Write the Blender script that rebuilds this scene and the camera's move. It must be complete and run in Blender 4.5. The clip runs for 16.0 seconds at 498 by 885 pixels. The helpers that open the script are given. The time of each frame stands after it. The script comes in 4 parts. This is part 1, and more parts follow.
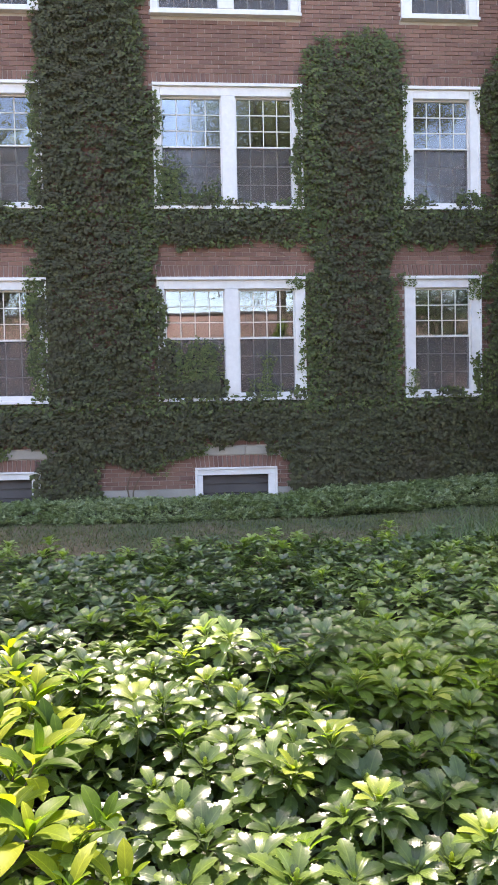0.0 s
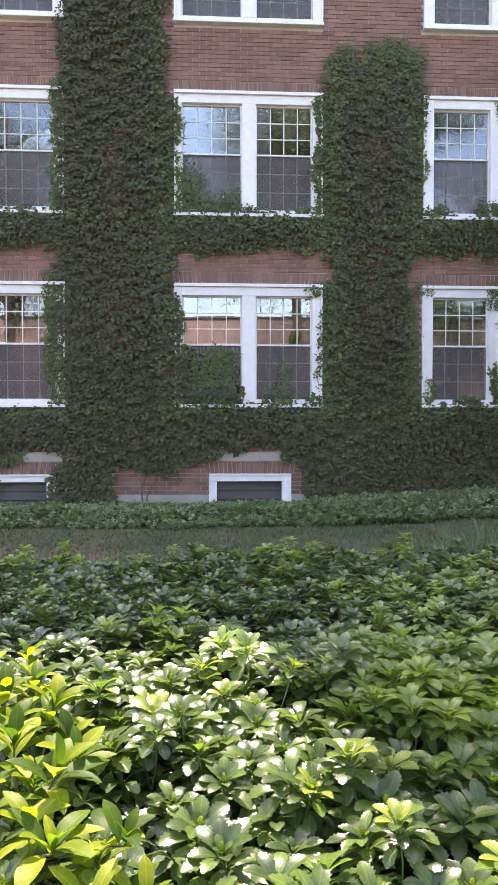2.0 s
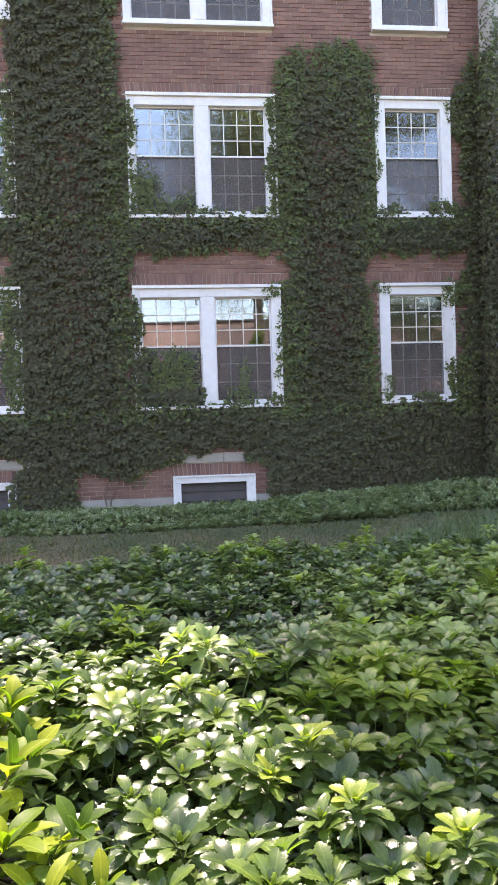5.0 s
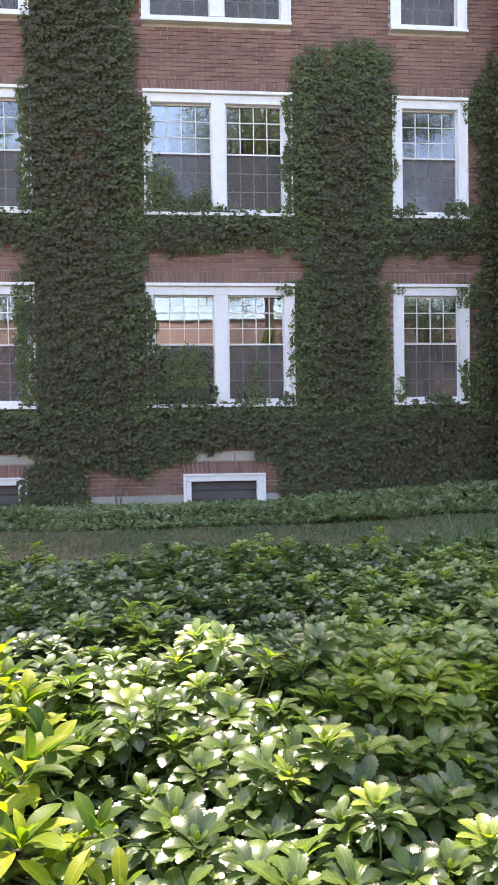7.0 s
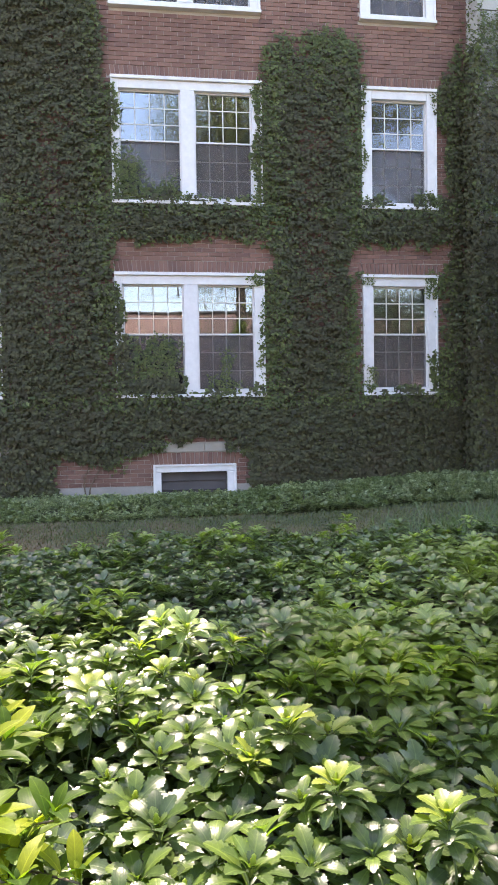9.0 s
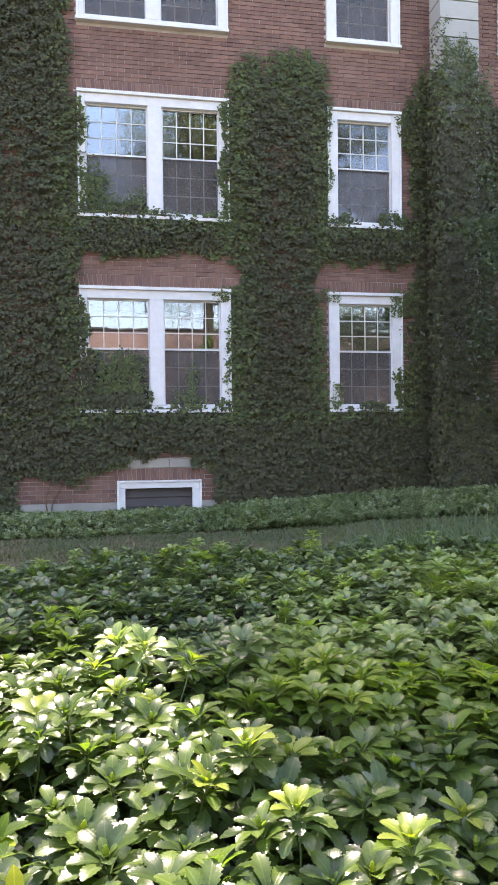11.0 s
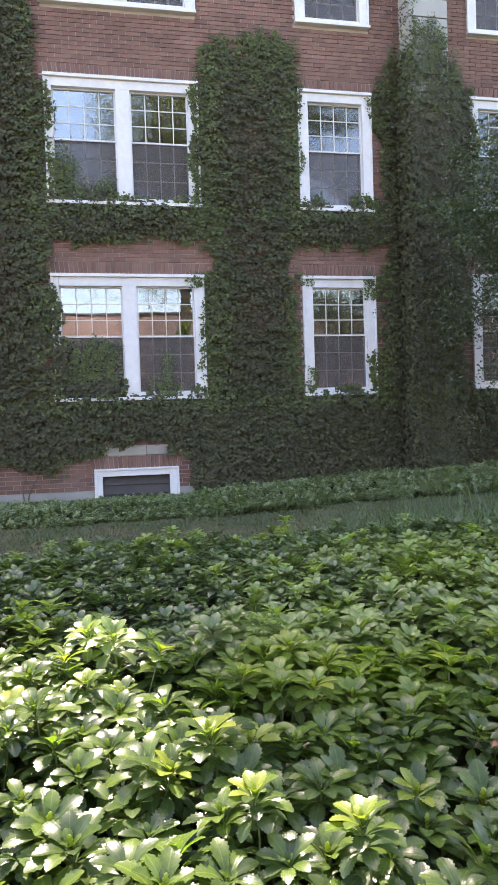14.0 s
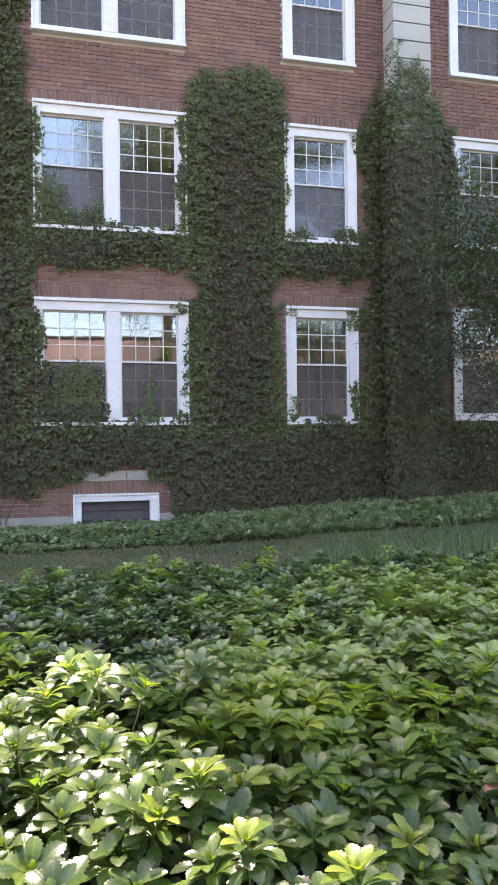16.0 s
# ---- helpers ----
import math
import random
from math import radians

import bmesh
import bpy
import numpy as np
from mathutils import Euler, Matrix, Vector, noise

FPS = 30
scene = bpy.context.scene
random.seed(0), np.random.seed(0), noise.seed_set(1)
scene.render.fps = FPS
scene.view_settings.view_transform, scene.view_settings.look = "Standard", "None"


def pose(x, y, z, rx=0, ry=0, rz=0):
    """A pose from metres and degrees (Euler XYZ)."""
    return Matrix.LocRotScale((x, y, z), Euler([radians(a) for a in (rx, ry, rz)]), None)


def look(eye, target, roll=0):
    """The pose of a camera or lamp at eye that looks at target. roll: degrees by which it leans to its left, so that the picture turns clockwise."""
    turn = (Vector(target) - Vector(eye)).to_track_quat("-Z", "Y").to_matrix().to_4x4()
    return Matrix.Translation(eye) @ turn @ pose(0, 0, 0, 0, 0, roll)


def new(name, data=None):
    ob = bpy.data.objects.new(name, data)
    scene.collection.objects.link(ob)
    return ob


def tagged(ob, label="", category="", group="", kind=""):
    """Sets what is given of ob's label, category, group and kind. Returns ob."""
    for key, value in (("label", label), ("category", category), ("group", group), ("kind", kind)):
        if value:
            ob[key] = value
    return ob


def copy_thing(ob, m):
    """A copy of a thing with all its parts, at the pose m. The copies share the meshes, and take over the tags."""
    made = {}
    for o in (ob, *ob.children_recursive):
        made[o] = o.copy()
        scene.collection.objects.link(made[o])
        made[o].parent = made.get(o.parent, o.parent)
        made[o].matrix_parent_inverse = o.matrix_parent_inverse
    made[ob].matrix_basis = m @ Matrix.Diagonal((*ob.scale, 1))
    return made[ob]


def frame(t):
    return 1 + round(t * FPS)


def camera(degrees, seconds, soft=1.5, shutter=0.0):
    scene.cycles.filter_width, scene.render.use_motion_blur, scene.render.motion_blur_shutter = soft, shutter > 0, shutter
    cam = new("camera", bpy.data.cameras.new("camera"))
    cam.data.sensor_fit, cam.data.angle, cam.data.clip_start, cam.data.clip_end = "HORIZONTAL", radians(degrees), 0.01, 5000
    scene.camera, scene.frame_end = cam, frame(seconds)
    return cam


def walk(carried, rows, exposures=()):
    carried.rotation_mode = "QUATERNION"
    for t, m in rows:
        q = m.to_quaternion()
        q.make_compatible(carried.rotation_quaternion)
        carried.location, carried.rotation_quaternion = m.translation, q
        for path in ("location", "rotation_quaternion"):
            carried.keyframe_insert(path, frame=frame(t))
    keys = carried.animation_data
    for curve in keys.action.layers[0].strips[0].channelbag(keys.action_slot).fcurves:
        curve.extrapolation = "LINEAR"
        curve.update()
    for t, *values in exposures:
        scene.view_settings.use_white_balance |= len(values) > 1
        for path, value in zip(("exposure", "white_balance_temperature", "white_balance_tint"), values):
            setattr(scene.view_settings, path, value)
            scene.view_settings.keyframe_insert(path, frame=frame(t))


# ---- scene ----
cam = camera(39.0, 16.0)
PATH = [
    (0, (0.051, -11.163, 1.476), (0.195, -9.169, 1.415), -1.1),
    (0.5, (0.072, -11.11, 1.442), (0.192, -9.115, 1.391), -1.4),
    (1, (0.046, -11.156, 1.472), (0.23, -9.165, 1.405), -0.5),
    (1.5, (-0.012, -11.142, 1.504), (0.047, -9.144, 1.459), -0.6),
    (2, (0.007, -11.167, 1.52), (0.118, -9.171, 1.471), -0.0),
    (2.5, (0.064, -11.138, 1.468), (0.264, -9.148, 1.449), -0.8),
    (3, (0.073, -11.179, 1.485), (0.278, -9.19, 1.434), -1.0),
    (3.5, (0.034, -11.173, 1.484), (0.234, -9.184, 1.418), -1.0),
    (4, (0.052, -11.139, 1.46), (0.222, -9.147, 1.412), -0.9),
    (4.2, (0.069, -11.157, 1.466), (0.241, -9.165, 1.421), -1.2),
    (6.3, (0.062, -11.175, 1.453), (0.291, -9.188, 1.418), -1.8),
    (6.5, (0.053, -11.154, 1.44), (0.267, -9.165, 1.403), -1.7),
    (7, (0.021, -11.143, 1.458), (0.203, -9.152, 1.418), -0.8),
    (7.5, (0.028, -11.108, 1.434), (0.205, -9.116, 1.383), -0.9),
    (8, (0.04, -11.141, 1.424), (0.248, -9.152, 1.374), -1.5),
    (8.5, (0.069, -11.106, 1.4), (0.284, -9.118, 1.361), -1.5),
    (8.7, (0.062, -11.125, 1.412), (0.321, -9.143, 1.348), -0.9),
    (10.8, (0.073, -11.023, 1.397), (0.325, -9.04, 1.401), -0.9),
    (11, (0.098, -11.049, 1.384), (0.449, -9.08, 1.373), -0.6),
    (11.5, (0.211, -11.081, 1.352), (0.742, -9.155, 1.282), -1.6),
    (11.6, (0.218, -11.112, 1.377), (0.774, -9.193, 1.305), -1.8),
    (12, (0.197, -11.084, 1.411), (0.624, -9.131, 1.377), -1.1),
    (12.5, (0.161, -11.01, 1.38), (0.544, -9.047, 1.337), -0.4),
    (13, (0.131, -11.037, 1.422), (0.456, -9.063, 1.38), -0.7),
    (13.5, (0.161, -11.12, 1.432), (0.637, -9.178, 1.421), -1.9),
    (14, (0.171, -11.106, 1.428), (0.572, -9.147, 1.366), -1.8),
    (14.5, (0.166, -11.1, 1.417), (0.625, -9.154, 1.381), -1.7),
    (15, (0.158, -11.089, 1.423), (0.616, -9.142, 1.411), -1.1),
    (15.5, (0.147, -11.114, 1.44), (0.6, -9.167, 1.398), -0.4),
    (16, (0.121, -11.075, 1.459), (0.585, -9.13, 1.469), -0.7),
]
walk(cam, [(t, look(eye, target, roll)) for t, eye, target, roll in PATH],
     exposures=[(0.0, 2.76, 7200, 22), (16.0, 2.76, 7200, 22)])

# ---- sun, sky, exposure ----
SUN_AZ, SUN_EL = radians(-4.0), radians(53.9)      # from +y towards +x
sun_dir = Vector((math.sin(SUN_AZ) * math.cos(SUN_EL), math.cos(SUN_AZ) * math.cos(SUN_EL), math.sin(SUN_EL)))
world = bpy.data.worlds.new("sky")
world.use_nodes = True
scene.world = world
wn, wl = world.node_tree.nodes, world.node_tree.links
sky = wn.new("ShaderNodeTexSky")
sky.sky_type, sky.sun_disc = "NISHITA", False
sky.sun_elevation, sky.sun_rotation = SUN_EL, SUN_AZ
sky.air_density, sky.dust_density = 1.2, 2.0
wn["Background"].inputs[1].default_value = 0.15
wl.new(sky.outputs[0], wn["Background"].inputs[0])
sun = new("sun", bpy.data.lights.new("sun", "SUN"))
sun.data.energy, sun.data.angle, sun.data.color = 2.65, radians(0.55), (1.0, 0.94, 0.84)
sun.matrix_world = look(sun_dir * 60, (0, 0, 0))


# ---- materials ----
def material(name):
    m = bpy.data.materials.new(name)
    m.use_nodes = True
    nt = m.node_tree
    return m, nt.nodes, nt.links, nt.nodes["Principled BSDF"], nt.nodes["Material Output"]


def noise_node(n, l, scale, detail=4.0, coords="Object", rough=0.55):
    tc = n.new("ShaderNodeTexCoord")
    tex = n.new("ShaderNodeTexNoise")
    tex.inputs["Scale"].default_value, tex.inputs["Detail"].default_value = scale, detail
    tex.inputs["Roughness"].default_value = rough
    l.new(tc.outputs[coords], tex.inputs["Vector"])
    return tex.outputs["Fac"]


def ramp(n, l, fac, stops):
    r = n.new("ShaderNodeValToRGB")
    el = r.color_ramp.elements
    while len(el) < len(stops):
        el.new(0.5)
    for e, (p, c) in zip(el, stops):
        e.position, e.color = p, (*c, 1)
    l.new(fac, r.inputs[0])
    return r.outputs[0]


def mix(n, l, fac, a, b, mode="MIX"):
    m = n.new("ShaderNodeMix")
    m.data_type, m.blend_type = "RGBA", mode
    for sock, v in ((m.inputs[0], fac), (m.inputs[6], a), (m.inputs[7], b)):
        if isinstance(v, (int, float)):
            sock.default_value = v
        elif isinstance(v, tuple):
            sock.default_value = (*v, 1)
        else:
            l.new(v, sock)
    return m.outputs[2]


def bump(n, l, bsdf, height, strength, dist=0.01):
    b = n.new("ShaderNodeBump")
    b.inputs["Strength"].default_value, b.inputs["Distance"].default_value = strength, dist
    l.new(height, b.inputs["Height"])
    l.new(b.outputs[0], bsdf.inputs["Normal"])


def plain(name, dark, light, scale, rough=0.6, grain=60.0, bumpy=0.2, metal=0.0, coords="Object"):
    """A surface with broad variation between two colours, a fine grain and relief."""
    m, n, l, p, _ = material(name)
    broad = ramp(n, l, noise_node(n, l, scale, 5, coords), [(0.3, dark), (0.7, light)])
    fine = ramp(n, l, noise_node(n, l, grain, 3, coords), [(0.25, (0.86, 0.86, 0.86)), (0.75, (1.0, 1.0, 1.0))])
    l.new(mix(n, l, 1.0, broad, fine, "MULTIPLY"), p.inputs["Base Color"])
    p.inputs["Roughness"].default_value, p.inputs["Metallic"].default_value = rough, metal
    bump(n, l, p, noise_node(n, l, grain, 4, coords), bumpy, 0.004)
    return m


def leaf_material(name, colours, rough, translucent, per_object, sheen=0.5, vein=0.35, patch=0.0, patch_colour=(0.2, 0.3, 0.03), veined=False):
    """Foliage: one colour a leaf, broad patches of growth and painted light, light passing through, a waxy top."""
    m, n, l, p, out = material(name)
    if per_object:
        rnd = n.new("ShaderNodeObjectInfo").outputs["Random"]
    else:
        rnd = n.new("ShaderNodeNewGeometry").outputs["Random Per Island"]
    steps = [(i / (len(colours) - 1), c) for i, c in enumerate(colours)]
    col = ramp(n, l, rnd, steps)
    geo = n.new("ShaderNodeNewGeometry")
    big = n.new("ShaderNodeTexNoise")
    big.inputs["Scale"].default_value, big.inputs["Detail"].default_value = 0.9, 2.0
    l.new(geo.outputs["Position"], big.inputs["Vector"])
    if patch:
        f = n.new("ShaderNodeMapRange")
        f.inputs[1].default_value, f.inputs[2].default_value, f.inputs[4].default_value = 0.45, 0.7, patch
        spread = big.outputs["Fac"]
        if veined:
            # paler towards +x: fresher growth, with filtered light put into the colour
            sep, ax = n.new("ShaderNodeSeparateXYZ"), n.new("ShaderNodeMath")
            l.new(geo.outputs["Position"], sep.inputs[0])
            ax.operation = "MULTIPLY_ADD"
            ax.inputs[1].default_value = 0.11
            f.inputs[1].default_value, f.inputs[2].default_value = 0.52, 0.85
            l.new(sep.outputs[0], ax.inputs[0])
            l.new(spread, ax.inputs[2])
            # less of the pale patch in the near rows: deep shade put into the colour
            near_shade, row = n.new("ShaderNodeMath"), n.new("ShaderNodeMath")
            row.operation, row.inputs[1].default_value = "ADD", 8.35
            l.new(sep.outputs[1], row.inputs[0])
            near_shade.operation, near_shade.inputs[1].default_value = "MINIMUM", 0.0
            l.new(row.outputs[0], near_shade.inputs[0])
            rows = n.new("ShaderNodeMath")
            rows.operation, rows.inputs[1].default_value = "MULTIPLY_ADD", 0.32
            l.new(near_shade.outputs[0], rows.inputs[0])
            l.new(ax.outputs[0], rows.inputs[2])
            # the pale patch also fades towards the lawn
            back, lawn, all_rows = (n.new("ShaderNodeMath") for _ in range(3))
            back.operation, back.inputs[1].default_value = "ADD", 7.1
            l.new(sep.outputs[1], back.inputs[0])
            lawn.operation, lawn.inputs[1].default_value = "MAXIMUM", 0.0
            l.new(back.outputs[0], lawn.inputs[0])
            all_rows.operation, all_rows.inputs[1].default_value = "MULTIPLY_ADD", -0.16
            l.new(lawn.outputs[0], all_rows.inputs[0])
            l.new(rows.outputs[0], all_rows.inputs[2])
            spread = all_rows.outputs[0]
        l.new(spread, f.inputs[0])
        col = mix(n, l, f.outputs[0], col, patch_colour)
    fine = n.new("ShaderNodeTexNoise")
    fine.inputs["Scale"].default_value, fine.inputs["Detail"].default_value = 55.0, 3.0
    l.new(geo.outputs["Position"], fine.inputs["Vector"])
    col = mix(n, l, vein, col, ramp(n, l, fine.outputs["Fac"], [(0.3, (0.45, 0.5, 0.4)), (0.7, (1.3, 1.25, 1.1))]), "MULTIPLY")
    relief = fine.outputs["Fac"]
    if veined:
        def calc(op, a, b=None):
            m = n.new("ShaderNodeMath")
            m.operation = op
            for sock, v in zip(m.inputs, (a, b)):
                if isinstance(v, (int, float)):
                    sock.default_value = v
                elif v is not None:
                    l.new(v, sock)
            return m.outputs[0]
        uv = n.new("ShaderNodeSeparateXYZ")
        l.new(n.new("ShaderNodeUVMap").outputs[0], uv.inputs[0])
        side = calc("ABSOLUTE", uv.outputs[1])
        rib = calc("LESS_THAN", side, 0.016)
        lateral = calc("SINE", calc("MULTIPLY", calc("SUBTRACT", uv.outputs[0], calc("MULTIPLY", side, 0.9)), 62.0))
        along = calc("SINE", calc("MULTIPLY", side, 95.0))
        relief = calc("ADD", calc("ADD", calc("MULTIPLY", lateral, 0.028), calc("MULTIPLY", along, 0.09)), calc("MULTIPLY", calc("MINIMUM", side, 0.04), 10.0))
        vein_line = calc("MULTIPLY", calc("GREATER_THAN", lateral, 0.9), 0.12)
        col = mix(n, l, calc("MAXIMUM", calc("MULTIPLY", rib, 0.35), vein_line), col, mix(n, l, 1.0, col, (2.2, 2.0, 2.0), "MULTIPLY"))
    l.new(col, p.inputs["Base Color"])
    p.inputs["Roughness"].default_value, p.inputs["Specular IOR Level"].default_value = rough, sheen
    bump(n, l, p, relief, 0.28 if veined else 0.25, 0.003)
    tr = n.new("ShaderNodeBsdfTranslucent")
    l.new(mix(n, l, 1.0, col, (1.70, 1.95, 0.60), "MULTIPLY"), tr.inputs[0])
    add = n.new("ShaderNodeMixShader")
    add.inputs[0].default_value = translucent
    l.new(p.outputs[0], add.inputs[1])
    l.new(tr.outputs[0], add.inputs[2])
    l.new(add.outputs[0], out.inputs[0])
    return m


def brick_material(name, per_object, stops):
    m, n, l, p, _ = material(name)
    rnd = n.new("ShaderNodeObjectInfo").outputs["Random"] if per_object else n.new("ShaderNodeNewGeometry").outputs["Random Per Island"]
    col = ramp(n, l, rnd, stops)
    geo = n.new("ShaderNodeNewGeometry")
    heights = []
    for s in (0.7, 45.0):
        t = n.new("ShaderNodeTexNoise")
        t.inputs["Scale"].default_value, t.inputs["Detail"].default_value = s, 5.0
        l.new(geo.outputs["Position"], t.inputs["Vector"])
        heights.append(t.outputs["Fac"])
    col = mix(n, l, 0.6, col, ramp(n, l, heights[0], [(0.3, (0.65, 0.62, 0.62)), (0.7, (1.15, 1.1, 1.08))]), "MULTIPLY")
    col = mix(n, l, 0.5, col, ramp(n, l, heights[1], [(0.3, (0.6, 0.6, 0.6)), (0.7, (1.2, 1.2, 1.2))]), "MULTIPLY")
    l.new(col, p.inputs["Base Color"])
    p.inputs["Roughness"].default_value = 0.85
    bump(n, l, p, heights[1], 0.5, 0.004)
    return m


BRICKS = [(0.0, (0.170, 0.090, 0.070)), (0.4, (0.204, 0.110, 0.084)), (0.75, (0.236, 0.131, 0.100)), (1.0, (0.142, 0.076, 0.064))]
brick_mat = brick_material("red_brick", False, BRICKS)
brick_piece_mat = brick_material("red_brick_piece", True, BRICKS)
far_brick_mat = brick_material("sunlit_brick", False, [(0.0, (0.27, 0.185, 0.165)), (1.0, (0.33, 0.23, 0.205))])
mortar_mat = plain("mortar", (0.38, 0.34, 0.31), (0.50, 0.45, 0.41), 2.0, 0.95, 90.0, 0.5)
stone_mat = plain("limestone", (0.27, 0.25, 0.22), (0.40, 0.37, 0.32), 1.3, 0.85, 70.0, 0.4)
pier_mat = plain("painted_panel", (0.36, 0.355, 0.325), (0.46, 0.45, 0.415), 0.9, 0.6, 40.0, 0.15)
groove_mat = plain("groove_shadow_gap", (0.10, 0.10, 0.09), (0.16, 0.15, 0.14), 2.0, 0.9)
concrete_mat = plain("foundation_concrete", (0.24, 0.23, 0.21), (0.38, 0.36, 0.33), 1.6, 0.92, 50.0, 0.5)
white_mat = plain("white_paint", (0.68, 0.68, 0.68), (0.75, 0.75, 0.75), 1.2, 0.45, 12.0, 0.04)
sash_mat = plain("white_sash", (0.64, 0.64, 0.64), (0.72, 0.72, 0.72), 1.5, 0.4, 40.0, 0.08)
muntin_mat = plain("muntin_white", (0.56, 0.55, 0.51), (0.64, 0.63, 0.59), 2.0, 0.5, 40.0, 0.05)
board_mat = plain("dark_board", (0.048, 0.043, 0.043), (0.074, 0.067, 0.066), 2.5, 0.6, 45.0, 0.2)
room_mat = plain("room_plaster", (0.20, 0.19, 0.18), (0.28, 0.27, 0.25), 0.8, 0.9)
roof_mat = plain("slate_roof", (0.06, 0.06, 0.065), (0.11, 0.11, 0.115), 1.5, 0.8)
soil_mat = plain("soil", (0.022, 0.016, 0.010), (0.055, 0.040, 0.026), 3.0, 0.98, 40.0, 0.8)
bark_mat = plain("grey_bark", (0.070, 0.056, 0.040), (0.150, 0.122, 0.090), 3.0, 0.95, 35.0, 0.8)
limb_mat = plain("dark_bark", (0.055, 0.048, 0.042), (0.11, 0.098, 0.085), 3.0, 0.95, 45.0, 0.6)
twig_mat = plain("brown_twig", (0.10, 0.075, 0.05), (0.17, 0.13, 0.09), 4.0, 0.9, 60.0, 0.4)
stem_mat = plain("green_stem", (0.09, 0.13, 0.035), (0.16, 0.20, 0.06), 5.0, 0.6, 60.0, 0.2)
pale_leaf_mat = plain("pale_dead_leaf", (0.45, 0.38, 0.27), (0.62, 0.55, 0.42), 8.0, 0.8, 50.0, 0.3)
dead_leaf_mat = plain("dead_leaf", (0.20, 0.075, 0.040), (0.30, 0.125, 0.065), 8.0, 0.8, 50.0, 0.3)

G2, G3 = (0.068, 0.106, 0.035), (0.102, 0.154, 0.035)
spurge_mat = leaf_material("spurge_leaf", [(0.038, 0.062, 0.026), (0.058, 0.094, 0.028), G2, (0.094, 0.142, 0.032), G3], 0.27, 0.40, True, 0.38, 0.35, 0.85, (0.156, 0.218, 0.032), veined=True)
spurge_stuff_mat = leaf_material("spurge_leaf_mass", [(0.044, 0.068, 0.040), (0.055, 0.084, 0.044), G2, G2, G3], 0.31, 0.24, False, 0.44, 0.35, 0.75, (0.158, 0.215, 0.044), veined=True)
young_mat = leaf_material("young_spurge_leaf", [(0.14, 0.19, 0.034), (0.21, 0.245, 0.038)], 0.36, 0.40, True, 0.4, 0.2, veined=True)
young_stuff_mat = leaf_material("young_spurge_mass", [(0.140, 0.196, 0.062), (0.205, 0.262, 0.085)], 0.36, 0.38, False, 0.42, 0.2, veined=True)
shrub_mat = leaf_material("shrub_leaf", [(0.036, 0.072, 0.014), (0.074, 0.124, 0.013), (0.150, 0.196, 0.016), (0.228, 0.256, 0.020)], 0.46, 0.46, True, 0.12, 0.25, veined=True)
ivy_mat = leaf_material("ivy_leaf", [(0.049, 0.049, 0.031), (0.060, 0.062, 0.036), (0.076, 0.082, 0.043), (0.100, 0.108, 0.052)], 0.68, 0.20, False, 0.24, 0.3, 0.45, (0.080, 0.068, 0.043))
ivy_fresh_mat = leaf_material("fresh_ivy_leaf", [(0.060, 0.080, 0.036), (0.092, 0.118, 0.046), (0.14, 0.165, 0.066)], 0.62, 0.25, False, 0.22, 0.3)
bed_mat = leaf_material("bed_leaf", [(0.122, 0.158, 0.092), (0.20, 0.238, 0.135), (0.38, 0.42, 0.27)], 0.45, 0.25, False, 0.4, 0.25, 0.3, (0.10, 0.17, 0.05))
tree_leaf_mat = leaf_material("tree_leaf", [(0.042, 0.062, 0.040), (0.064, 0.090, 0.052), (0.11, 0.14, 0.08)], 0.42, 0.22, False, 0.5, 0.25)
far_leaf_mat = leaf_material("far_tree_leaf", [(0.075, 0.088, 0.046), (0.155, 0.168, 0.085)], 0.5, 0.25, False, 0.4, 0.2)
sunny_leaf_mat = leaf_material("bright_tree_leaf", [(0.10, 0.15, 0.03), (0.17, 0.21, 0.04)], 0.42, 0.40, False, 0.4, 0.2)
grass_mat = leaf_material("grass_blade", [(0.068, 0.092, 0.038), (0.092, 0.12, 0.05), (0.15, 0.135, 0.075)], 0.55, 0.25, False, 0.3, 0.1, 0.35, (0.16, 0.125, 0.07))
dry_grass_mat = leaf_material("dry_grass_blade", [(0.12, 0.085, 0.05), (0.19, 0.14, 0.08), (0.11, 0.11, 0.05)], 0.7, 0.15, False, 0.2, 0.1)
tall_grass_mat = leaf_material("tall_grass_blade", [(0.055, 0.095, 0.042), (0.085, 0.135, 0.052), (0.16, 0.19, 0.105)], 0.5, 0.25, False, 0.3, 0.1)


def ground_material():
    """Thin turf: bare dry earth to the west, greener to the east, in uneven patches."""
    m, n, l, p, _ = material("lawn_ground")
    sep, drift = n.new("ShaderNodeSeparateXYZ"), n.new("ShaderNodeMath")
    l.new(n.new("ShaderNodeTexCoord").outputs["Object"], sep.inputs[0])
    drift.operation = "MULTIPLY_ADD"
    drift.inputs[1].default_value = -0.05
    span = n.new("ShaderNodeClamp")
    span.inputs[1].default_value, span.inputs[2].default_value = -3.0, 6.0
    l.new(sep.outputs[0], span.inputs[0])
    l.new(span.outputs[0], drift.inputs[0])
    l.new(noise_node(n, l, 0.9, 6), drift.inputs[2])
    a = ramp(n, l, drift.outputs[0], [(0.37, (0.055, 0.070, 0.028)), (0.67, (0.150, 0.105, 0.062))])
    b = ramp(n, l, noise_node(n, l, 30.0, 5), [(0.3, (0.5, 0.5, 0.5)), (0.7, (1.25, 1.2, 1.1))])
    l.new(mix(n, l, 1.0, a, b, "MULTIPLY"), p.inputs["Base Color"])
    p.inputs["Roughness"].default_value = 0.97
    bump(n, l, p, noise_node(n, l, 40.0, 5), 0.8, 0.02)
    return m


ground_mat = ground_material()


